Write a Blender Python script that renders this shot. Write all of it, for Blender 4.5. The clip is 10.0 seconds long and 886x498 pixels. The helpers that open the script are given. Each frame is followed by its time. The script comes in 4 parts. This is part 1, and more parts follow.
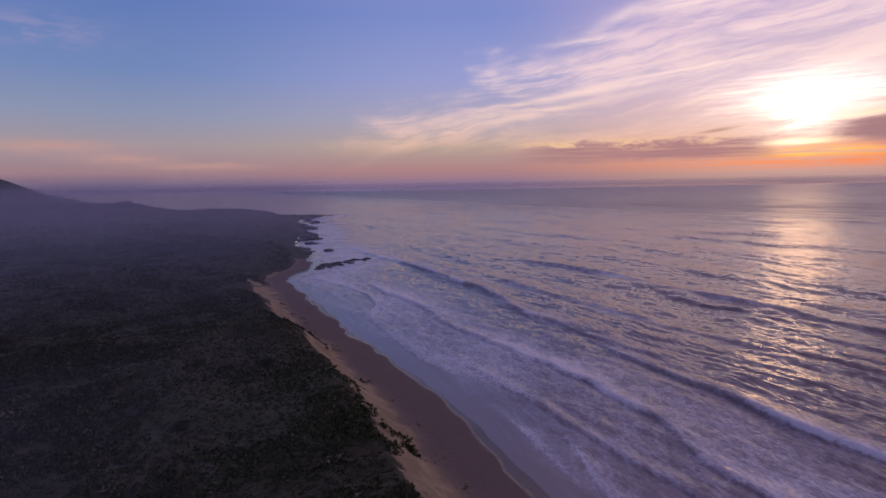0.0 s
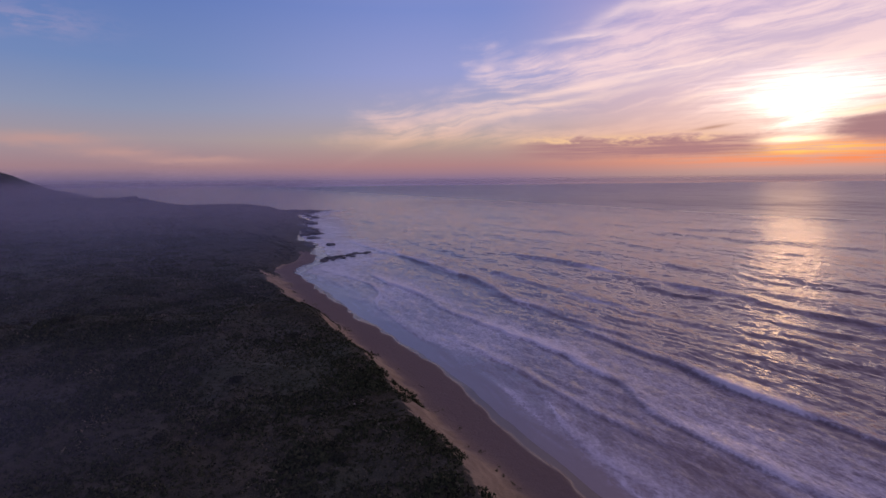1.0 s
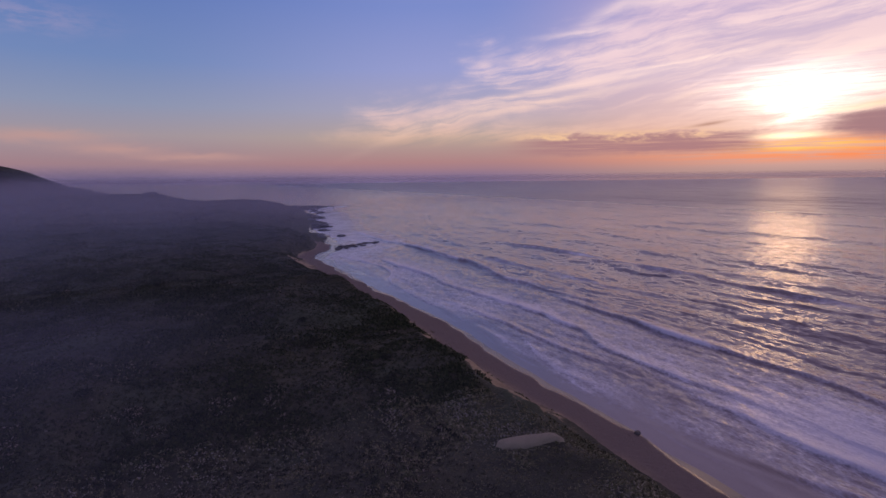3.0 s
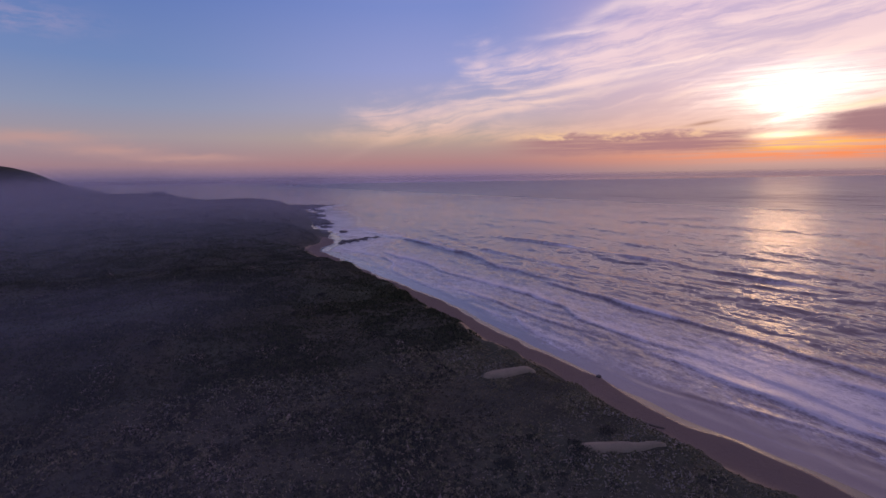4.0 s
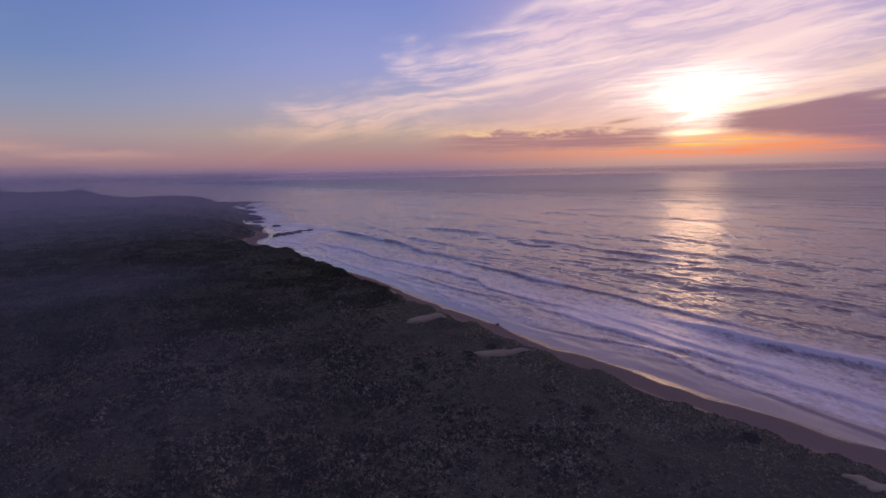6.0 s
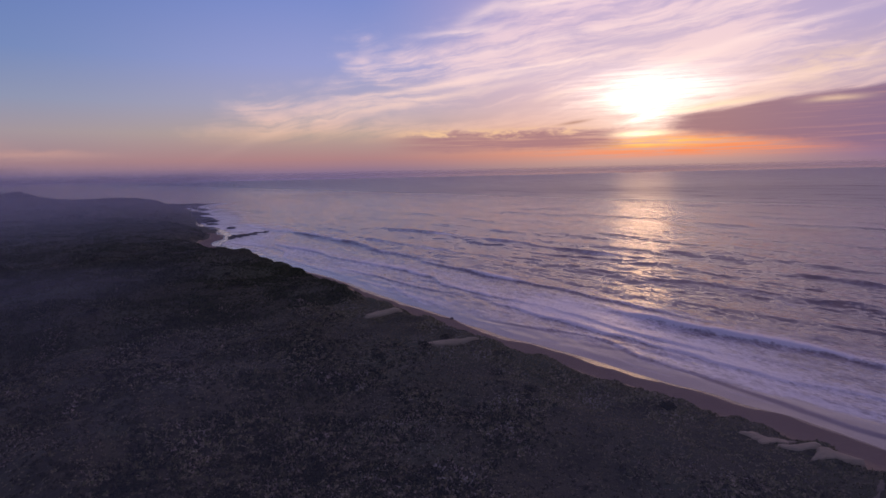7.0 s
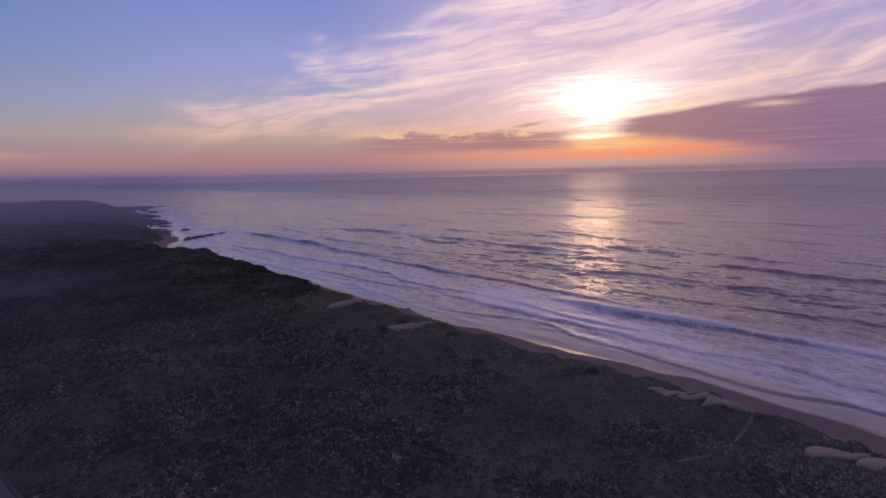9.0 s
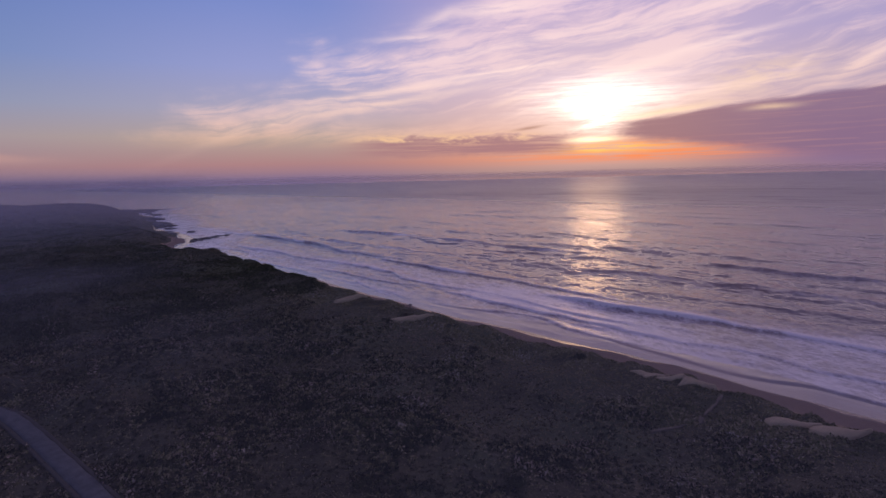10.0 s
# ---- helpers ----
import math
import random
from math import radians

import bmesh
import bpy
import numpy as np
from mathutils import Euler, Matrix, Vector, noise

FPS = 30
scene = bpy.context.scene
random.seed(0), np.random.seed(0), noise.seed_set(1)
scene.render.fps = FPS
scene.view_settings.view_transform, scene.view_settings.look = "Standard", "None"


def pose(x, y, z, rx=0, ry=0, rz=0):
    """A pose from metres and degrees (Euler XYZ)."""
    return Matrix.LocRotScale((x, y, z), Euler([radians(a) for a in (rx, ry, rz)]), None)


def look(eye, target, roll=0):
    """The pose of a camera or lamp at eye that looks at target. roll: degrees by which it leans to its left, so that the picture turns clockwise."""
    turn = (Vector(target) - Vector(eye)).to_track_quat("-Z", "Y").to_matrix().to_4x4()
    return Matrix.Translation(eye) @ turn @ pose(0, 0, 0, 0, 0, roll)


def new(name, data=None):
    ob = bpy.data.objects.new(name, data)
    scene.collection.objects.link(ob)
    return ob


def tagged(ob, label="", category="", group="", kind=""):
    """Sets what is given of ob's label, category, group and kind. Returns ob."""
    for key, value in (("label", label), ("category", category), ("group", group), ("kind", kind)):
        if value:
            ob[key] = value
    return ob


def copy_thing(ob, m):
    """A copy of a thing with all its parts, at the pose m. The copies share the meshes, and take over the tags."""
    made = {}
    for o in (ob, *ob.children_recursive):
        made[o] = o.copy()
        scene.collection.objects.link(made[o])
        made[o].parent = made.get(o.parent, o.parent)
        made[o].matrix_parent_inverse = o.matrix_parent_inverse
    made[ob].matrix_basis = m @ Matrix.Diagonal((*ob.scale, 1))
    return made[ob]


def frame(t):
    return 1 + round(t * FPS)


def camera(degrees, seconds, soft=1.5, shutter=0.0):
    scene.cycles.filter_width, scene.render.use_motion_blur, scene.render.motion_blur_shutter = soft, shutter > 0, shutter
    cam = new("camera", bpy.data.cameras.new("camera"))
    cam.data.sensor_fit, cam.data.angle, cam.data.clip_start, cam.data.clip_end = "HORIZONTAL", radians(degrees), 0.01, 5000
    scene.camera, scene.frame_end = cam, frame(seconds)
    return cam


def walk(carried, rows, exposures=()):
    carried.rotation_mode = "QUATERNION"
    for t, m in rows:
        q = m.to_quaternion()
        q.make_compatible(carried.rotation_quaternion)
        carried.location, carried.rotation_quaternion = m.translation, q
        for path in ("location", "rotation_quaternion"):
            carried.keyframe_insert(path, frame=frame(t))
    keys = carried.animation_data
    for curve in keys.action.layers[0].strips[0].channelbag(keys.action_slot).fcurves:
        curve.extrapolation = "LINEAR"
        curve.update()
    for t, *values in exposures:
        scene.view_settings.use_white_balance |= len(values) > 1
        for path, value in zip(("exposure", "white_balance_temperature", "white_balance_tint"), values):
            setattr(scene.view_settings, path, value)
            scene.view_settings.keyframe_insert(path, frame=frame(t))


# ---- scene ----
# The flight: over the dunes, drawing back from the bay, then turning towards the sun.
cam = camera(80.0, 10.0, soft=1.5)
PATH = [
    (0.0, 0.01, 0.00, 42.9, 0.06, -6.89, -0.95),
    (0.5, -0.59, -9.99, 44.2, -0.32, -7.21, -0.66),
    (1.0, -0.79, -19.42, 44.7, -0.47, -7.39, -0.62),
    (1.5, -1.05, -28.16, 44.6, -0.45, -7.55, -0.66),
    (2.0, -1.56, -37.87, 44.6, -0.50, -7.65, -0.73),
    (2.5, -2.73, -48.91, 44.9, -0.65, -7.74, -0.70),
    (4.0, -4.19, -79.48, 43.46, -1.10, -7.73, -0.88),
    (4.1, -4.28, -83.27, 43.17, -1.20, -7.79, -0.94),
    (4.2, -4.37, -87.06, 42.89, -1.30, -7.86, -1.00),
    (4.3, -4.46, -90.86, 42.60, -1.42, -7.92, -1.07),
    (4.4, -4.54, -94.65, 42.32, -1.56, -7.99, -1.14),
    (4.5, -4.63, -98.44, 42.03, -1.74, -8.05, -1.15),
    (5.0, -4.79, -102.21, 42.33, -3.91, -8.11, -1.06),
    (5.5, -4.66, -105.49, 42.40, -6.22, -8.15, -1.10),
    (7.0, -5.37, -117.40, 43.00, -13.18, -8.29, -1.29),
    (7.5, -5.55, -120.35, 42.80, -14.97, -8.19, -1.40),
    (8.0, -6.07, -123.07, 42.80, -16.30, -8.29, -1.38),
    (8.5, -6.77, -125.77, 42.65, -17.21, -8.26, -1.38),
    (9.0, -7.80, -129.05, 42.67, -17.82, -8.23, -1.34),
    (9.5, -9.48, -133.64, 42.62, -17.72, -7.98, -1.32),
    (10.0, -10.37, -137.32, 42.38, -17.77, -7.87, -1.40),
]


def facing(x, y, z, yaw, pitch, roll):
    return pose(x, y, z, 0, 0, yaw) @ pose(0, 0, 0, 90 + pitch) @ pose(0, 0, 0, 0, 0, roll)


walk(cam, [(t, facing(*row)) for t, *row in PATH], [(0.0, 0.06, 6750, 10.5), (10.0, 0.06, 6750, 10.5)])


# ---------------------------------------------------------------- node helpers
def lin(r, g, b):
    """Linear colour of an everyday 0-255 colour."""
    return tuple((c / 255 / 12.92) if c < 10.3 else ((c / 255 + 0.055) / 1.055) ** 2.4 for c in (r, g, b)) + (1.0,)


class Tree:
    """Small shorthand for building node trees."""

    def __init__(self, owner):
        owner.use_nodes = True
        self.t = owner.node_tree
        self.t.nodes.clear()

    def node(self, kind, **props):
        n = self.t.nodes.new(kind)
        for k, v in props.items():
            setattr(n, k, v)
        return n

    def put(self, socket, value):
        if hasattr(value, "is_output"):
            self.t.links.new(value, socket)
        elif value is not None:
            if not hasattr(value, "__len__") and socket.type in ("RGBA", "VECTOR"):
                value = (value,) * (4 if socket.type == "RGBA" else 3)
            socket.default_value = value

    def math(self, op, a, b=None, c=None):
        n = self.node("ShaderNodeMath", operation=op)
        for s, v in zip(n.inputs, (a, b, c)):
            self.put(s, v)
        return n.outputs[0]

    def add(self, a, b): return self.math("ADD", a, b)
    def sub(self, a, b): return self.math("SUBTRACT", a, b)
    def mul(self, a, b): return self.math("MULTIPLY", a, b)

    def prod(self, *f):
        r = f[0]
        for g in f[1:]:
            r = self.mul(r, g)
        return r

    def smooth(self, x, lo, hi, a=0.0, b=1.0):
        n = self.node("ShaderNodeMapRange", interpolation_type="SMOOTHSTEP")
        for i, v in enumerate((x, lo, hi, a, b)):
            self.put(n.inputs[i], v)
        return n.outputs[0]

    def vec(self, x, y, z=0.0):
        n = self.node("ShaderNodeCombineXYZ")
        for s, v in zip(n.inputs, (x, y, z)):
            self.put(s, v)
        return n.outputs[0]

    def split(self, v):
        n = self.node("ShaderNodeSeparateXYZ")
        self.put(n.inputs[0], v)
        return n.outputs

    def noise(self, v, scale, detail=4.0, rough=0.55, distort=0.0):
        n = self.node("ShaderNodeTexNoise")
        self.put(n.inputs["Vector"], v)
        n.inputs["Scale"].default_value, n.inputs["Detail"].default_value = scale, detail
        n.inputs["Roughness"].default_value, n.inputs["Distortion"].default_value = rough, distort
        return n.outputs["Fac"]

    def ramp(self, x, stops):
        n = self.node("ShaderNodeValToRGB")
        while len(n.color_ramp.elements) < len(stops):
            n.color_ramp.elements.new(0.5)
        for e, (p, c) in zip(n.color_ramp.elements, stops):
            e.position, e.color = p, c
        self.put(n.inputs[0], x)
        return n.outputs[0]

    def mix(self, f, a, b, mode="MIX"):
        n = self.node("ShaderNodeMix", data_type="RGBA", blend_type=mode)
        self.put(n.inputs[0], f), self.put(n.inputs[6], a), self.put(n.inputs[7], b)
        return n.outputs[2]

    def bump(self, h, strength, distance, normal=None):
        n = self.node("ShaderNodeBump")
        n.inputs["Strength"].default_value, n.inputs["Distance"].default_value = strength, distance
        self.put(n.inputs["Height"], h)
        if normal is not None:
            self.put(n.inputs["Normal"], normal)
        return n.outputs[0]

    def attr(self, name):
        return self.node("ShaderNodeAttribute", attribute_name=name).outputs["Fac"]


# ---------------------------------------------------------------- sky and sun
SUN_AZ, SUN_EL = 34.0, 6.6


def build_sky():
    world = bpy.data.worlds.new("evening_sky")
    scene.world = world
    k = Tree(world)
    x, y, z = k.split(k.node("ShaderNodeTexCoord").outputs["Generated"])
    deg = 180 / math.pi
    az = k.mul(k.math("ARCTAN2", x, y), deg)
    el = k.mul(k.math("ARCSINE", z), deg)
    # streak-aligned coordinates, cirrus rising to the right
    th = radians(7.0)
    u = k.add(k.mul(az, math.cos(th)), k.mul(el, math.sin(th)))
    w = k.sub(k.mul(el, math.cos(th)), k.mul(az, math.sin(th)))
    bend = k.sub(k.noise(k.vec(k.mul(az, 0.09), k.mul(el, 0.16), 31.0), 1.0, 3, 0.5), 0.5)
    curl = k.sub(k.noise(k.vec(k.mul(az, 0.30), k.mul(el, 0.55), 37.0), 1.0, 4, 0.55), 0.5)
    w = k.add(w, k.add(k.mul(bend, 3.0), k.mul(curl, 0.55)))
    u = k.add(u, k.mul(curl, 3.0))
    n_big = k.noise(k.vec(k.mul(u, 0.055), k.mul(w, 0.25)), 1.0, 6, 0.6, 0.2)
    n_fine = k.noise(k.vec(k.mul(u, 0.085), k.mul(w, 0.95), 3.0), 1.0, 9, 0.66, 0.2)
    n_puff = k.noise(k.vec(k.mul(az, 0.35), k.mul(el, 1.1), 7.0), 1.0, 6, 0.6, 0.3)
    n_flat = k.noise(k.vec(k.mul(az, 0.11), k.mul(el, 3.6), 11.0), 1.0, 9, 0.66, 0.2)
    jit = k.sub(n_puff, 0.5)

    def bell(c, v, s):
        q = k.math("DIVIDE", k.sub(v, c), s)
        return k.math("EXPONENT", k.mul(k.mul(q, q), -1.0))

    h = k.math("DIVIDE", k.add(el, 1.0), 41.0)   # -1..40 degrees over the ramp

    def p(e): return (e + 1) / 41
    left = k.ramp(h, [(p(-0.8), lin(112, 102, 142)), (p(0.2), lin(128, 112, 142)), (p(1.6), lin(156, 126, 136)), (p(4.2), lin(158, 146, 156)),
                      (p(7), lin(136, 146, 176)), (p(11), lin(110, 134, 184)), (p(17), lin(94, 120, 182)), (p(38), lin(124, 116, 168))])
    mid = k.ramp(h, [(p(-0.8), lin(116, 104, 142)), (p(0.1), lin(138, 114, 140)), (p(1.6), lin(170, 128, 132)), (p(4.2), lin(176, 158, 152)),
                     (p(7), lin(164, 160, 186)), (p(11), lin(146, 154, 206)), (p(17), lin(120, 138, 202)), (p(38), lin(148, 134, 180))])
    right = k.ramp(h, [(p(-0.8), lin(158, 132, 140)), (p(0.2), lin(164, 132, 134)), (p(1.6), lin(206, 138, 118)), (p(3.2), lin(224, 164, 138)),
                       (p(6), lin(214, 178, 180)), (p(10), lin(190, 172, 204)), (p(17), lin(170, 158, 206)), (p(38), lin(178, 150, 182))])
    far = k.ramp(h, [(p(-0.8), lin(122, 102, 142)), (p(0.2), lin(128, 104, 142)), (p(3), lin(142, 110, 142)), (p(7), lin(176, 158, 184)),
                     (p(12), lin(166, 156, 200)), (p(38), lin(130, 124, 182))])
    base = k.mix(k.smooth(az, -32, 2), left, mid)
    base = k.mix(k.smooth(az, 4, 27), base, right)
    base = k.mix(k.smooth(az, 40, 56), base, far)
    # behind the viewer the dusk sky is plain
    base = k.mix(k.smooth(az, 80, 130), base, left)

    # cirrus sheet, its edge climbing to the right
    edge = k.sub(az, k.add(k.mul(k.sub(el, 4.4), 2.3), -11.0))
    edge = k.add(edge, k.add(k.mul(bend, 26.0), k.mul(curl, 16.0)))
    cover = k.prod(k.smooth(edge, -5, 12), k.smooth(el, 2.8, 5.0), k.smooth(az, 95, 70), k.smooth(az, 44, 56, 1.0, 0.7))
    cover = k.mul(cover, k.sub(1.0, k.prod(bell(14.0, az, 9.5), bell(5.9, k.add(el, k.mul(jit, 1.5)), 1.25), 0.85)))
    n_sheet = k.noise(k.vec(k.mul(u, 0.075), k.mul(w, 0.24), 21.0), 1.0, 5, 0.6, 0.8)
    streaks = k.add(k.add(k.mul(n_big, 0.28), k.mul(n_fine, 0.40)), k.mul(n_sheet, 0.32))
    veil = k.mul(cover, k.smooth(streaks, 0.43, 0.58, 0.08, 1.0))
    cirrus = k.ramp(h, [(p(3), lin(228, 180, 148)), (p(6), lin(241, 202, 194)), (p(10), lin(248, 216, 216)), (p(17), lin(246, 214, 226)), (p(39), lin(236, 206, 214))])
    sky = k.mix(k.mul(veil, 0.74), base, cirrus)
    # the long bright streamers: where, how high, slope, bow, thickness, reach, strength
    streamers = [(25.0, 10.6, 0.103, 0.0, 0.17, 6.0, 1.0), (21.0, 9.75, 0.11, 0.0, 0.30, 8.0, 0.5), (4.0, 7.0, 0.26, -0.008, 0.50, 8.0, 0.42),
                 (13.0, 7.75, 0.15, 0.0, 0.42, 11.0, 0.6), (12.0, 8.75, 0.13, 0.0, 0.35, 8.0, 0.5), (26.5, 7.7, 0.24, 0.0, 0.40, 3.5, 0.6),
                 (17.8, 15.6, 0.36, 0.0, 0.60, 2.4, 0.45), (24.0, 16.4, 0.05, 0.0, 0.70, 5.0, 0.7), (15.5, 14.0, 0.06, 0.0, 0.30, 4.0, 0.5), (27.0, 13.2, 0.14, 0.0, 0.4, 9.0, 0.4)]
    streamers += [(44.0, 11.5, 0.16, -0.003, 0.30, 8.0, 0.65), (37.5, 9.9, 0.20, 0.0, 0.28, 4.5, 0.7), (47.0, 7.6, 0.13, -0.006, 0.60, 6.5, 0.85),
                  (55.5, 8.5, 0.50, 0.0, 0.55, 2.2, 0.7), (51.4, 9.0, 0.75, 0.0, 0.45, 1.0, 0.6), (47.0, 15.2, 0.11, 0.0, 0.50, 9.0, 0.5), (38.0, 13.4, 0.13, 0.0, 0.35, 7.0, 0.45)]
    for a0, e0, slope, bow, thick, span, amount in streamers:
        off = k.sub(az, a0)
        line = k.sub(k.sub(el, e0), k.add(k.mul(off, slope), k.prod(off, off, bow)))
        s = k.prod(bell(0.0, k.add(line, k.mul(k.add(jit, curl), 0.12 + 0.7 * thick)), thick), bell(a0, az, span), k.smooth(n_fine, 0.30, 0.56, 0.25, 1.0), amount)
        sky = k.mix(s, sky, k.mix(k.smooth(el, 5.0, 12.0), lin(246, 208, 190), lin(254, 226, 226)))
    # small warm clouds low over the land
    for a0, e0, sa, se in ((-36.0, 3.9, 4.5, 0.55), (-30.5, 2.9, 3.5, 0.5), (-24.0, 2.2, 5.0, 0.35)):
        s = k.prod(bell(a0, k.add(az, k.mul(jit, 3.0)), sa), bell(e0, k.add(el, k.mul(jit, 1.0)), se), 0.7)
        sky = k.mix(s, sky, lin(190, 150, 146))

    s = k.prod(bell(-36.0, k.add(az, k.mul(jit, 4.0)), 5.0), bell(13.6, k.add(el, k.mul(jit, 2.0)), 1.1), k.smooth(n_puff, 0.38, 0.62), 0.35)
    sky = k.mix(s, sky, lin(176, 158, 190))

    # glow of the veiled sun
    da, de = k.sub(az, SUN_AZ), k.sub(el, SUN_EL)
    r = k.math("SQRT", k.add(k.mul(da, da), k.mul(k.mul(de, de), 2.2)))
    halo = k.math("EXPONENT", k.mul(r, -1 / 6.5))
    sky = k.mix(k.mul(halo, 0.75), sky, (1.0, 0.74, 0.67, 1.0))
    # low orange band
    flame = k.prod(bell(37.0, az, 11.0), k.smooth(el, 0.7, 1.7), k.smooth(k.add(el, k.mul(jit, 1.0)), 3.9, 2.3), k.smooth(n_flat, 0.42, 0.56, 0.15, 1.0))
    sky = k.mix(k.mul(flame, 0.92), sky, lin(250, 142, 88))
    core = k.prod(bell(34.5, az, 5.0), bell(2.45, k.add(el, k.mul(jit, 0.5)), 0.42), k.smooth(n_flat, 0.36, 0.54))
    sky = k.mix(core, sky, (1.05, 0.62, 0.17, 1.0))

    # lumpy grey-violet bank left of the sun
    bank = k.prod(k.smooth(k.add(el, k.mul(jit, 0.8)), 1.7, 2.6), k.smooth(k.add(el, k.mul(jit, 2.6)), 4.3, 3.5), k.smooth(az, 5, 14), k.smooth(k.add(az, k.mul(jit, 5)), 33.0, 29.5))
    sky = k.mix(k.mul(bank, k.smooth(n_flat, 0.36, 0.56, 0.45, 0.9)), sky, lin(164, 122, 130))
    lip = k.prod(bell(4.15, k.add(el, k.mul(jit, 2.6)), 0.35), k.smooth(az, 7, 12), k.smooth(az, 31, 24), k.smooth(n_puff, 0.4, 0.6))
    sky = k.mix(k.mul(lip, 0.8), sky, lin(240, 196, 156))
    # dark wedge right of the sun
    top = k.sub(k.add(k.mul(k.sub(az, 36.0), 0.15), 4.8), k.prod(k.sub(az, 36.0), k.sub(az, 36.0), 0.0035))
    under = k.sub(k.add(el, k.mul(k.sub(n_fine, 0.5), 1.4)), top)
    low = k.sub(3.3, k.mul(k.sub(az, 38.0), 0.135))
    wedge = k.prod(k.smooth(k.add(az, k.mul(jit, 5.0)), 34.4, 38.5), k.smooth(under, 0.35, -0.35), k.smooth(k.sub(k.add(el, k.mul(jit, 0.9)), low), -0.6, 0.5), k.smooth(az, 95, 75))
    bankc = k.mix(k.smooth(az, 38, 55), lin(158, 118, 126), lin(136, 108, 138))
    bankc = k.mix(k.prod(k.smooth(n_flat, 0.5, 0.75), 0.5), bankc, lin(186, 138, 140))
    sky = k.mix(k.mul(wedge, 0.93), sky, bankc)
    fringe = k.prod(bell(0.45, under, 0.28), bell(40.0, az, 5.0), k.smooth(n_fine, 0.35, 0.6))
    sky = k.mix(k.mul(fringe, 0.75), sky, lin(248, 214, 176))
    sliver = k.prod(bell(49.3, az, 1.9), bell(5.5, k.add(el, k.mul(jit, 0.5)), 0.28))
    sky = k.mix(k.mul(sliver, 0.8), sky, lin(226, 190, 168))
    plume = k.prod(bell(49.0, k.sub(az, k.mul(k.sub(el, 9), 1.0)), 4.0), bell(8.6, k.add(el, k.mul(jit, 2.0)), 1.3), k.smooth(n_puff, 0.35, 0.6))
    sky = k.mix(k.mul(plume, 0.7), sky, lin(240, 208, 190))
    dash = k.prod(bell(27.2, az, 1.6), bell(4.75, k.sub(el, k.mul(k.sub(az, 27.2), 0.12)), 0.16))
    sky = k.mix(k.mul(dash, 0.8), sky, lin(176, 130, 116))

    # the sun itself, burning through
    wob = k.sub(n_fine, 0.5)
    ax, ex = k.add(da, k.mul(jit, 3.0)), k.add(de, k.mul(wob, 2.0))

    def blob(a0, e0, ra, re):
        q = k.math("DIVIDE", k.sub(ax, a0), ra)
        s = k.math("DIVIDE", k.sub(ex, e0), re)
        return k.math("EXPONENT", k.mul(k.math("POWER", k.add(k.mul(q, q), k.mul(s, s)), 0.85), -1.0))
    ragged = k.smooth(k.add(k.mul(n_flat, 0.5), k.mul(n_fine, 0.5)), 0.38, 0.60, 0.30, 1.3)
    disc = k.mul(k.add(blob(0.3, 1.0, 5.4, 1.6), k.mul(blob(-0.1, -1.0, 2.2, 1.5), 0.9)), ragged)
    slit = k.prod(bell(-0.3, da, 2.2), bell(-3.25, k.add(de, k.mul(jit, 0.3)), 0.22))
    sky = k.mix(slit, sky, (1.6, 1.25, 0.75, 1.0))
    sky = k.mix(k.mul(disc, k.sub(1.0, k.mul(wedge, 0.9))), sky, (1.05, 0.88, 0.76, 1.0), "ADD")
    # sea haze on the horizon
    haze = k.mix(k.smooth(k.math("ABSOLUTE", da), 34, 6), k.mix(k.smooth(az, 25, 50), lin(116, 104, 142), lin(134, 110, 140)), lin(176, 138, 132))
    sky = k.mix(k.smooth(el, 1.0, -0.8), sky, haze)

    natural = k.node("ShaderNodeTexSky", sky_type="NISHITA", sun_disc=False, sun_elevation=radians(SUN_EL), sun_rotation=radians(SUN_AZ))
    dome = k.node("ShaderNodeBackground")
    k.put(dome.inputs["Color"], natural.outputs[0])
    dome.inputs["Strength"].default_value = 0.05
    paint = k.node("ShaderNodeBackground")
    k.put(paint.inputs["Color"], sky)
    paint.inputs["Strength"].default_value = 1.0
    both = k.node("ShaderNodeMixShader")
    k.put(both.inputs[0], k.smooth(el, 24, 70, 1.0, 0.6))
    k.put(both.inputs[1], dome.outputs[0]), k.put(both.inputs[2], paint.outputs[0])
    k.put(k.node("ShaderNodeOutputWorld").inputs[0], both.outputs[0])


build_sky()
sun = new("sun", bpy.data.lights.new("sun", "SUN"))
sun.data.energy, sun.data.angle, sun.data.color = 0.019, radians(5.5), (1.0, 0.52, 0.22)
a, e = radians(SUN_AZ), radians(SUN_EL)
sun.matrix_world = look((0, 0, 0), (-math.sin(a) * math.cos(e), -math.cos(a) * math.cos(e), -math.sin(e)))


# ---------------------------------------------------------------- materials
def surface(name, colour, rough=0.9, bump=None, **more):
    """A Principled material. colour(k) and bump(k) give sockets."""
    m = bpy.data.materials.new(name)
    k = Tree(m)
    b = k.node("ShaderNodeBsdfPrincipled")
    k.put(b.inputs["Base Color"], colour(k) if callable(colour) else colour)
    k.put(b.inputs["Roughness"], rough(k) if callable(rough) else rough)
    if bump:
        k.put(b.inputs["Normal"], bump(k))
    for key, v in more.items():
        k.put(b.inputs[key.replace("_", " ")], v)
    k.put(k.node("ShaderNodeOutputMaterial").inputs[0], b.outputs[0])
    return m


def place(k):
    return k.node("ShaderNodeNewGeometry").outputs["Position"]


def island(k):
    return k.node("ShaderNodeNewGeometry").outputs["Random Per Island"]


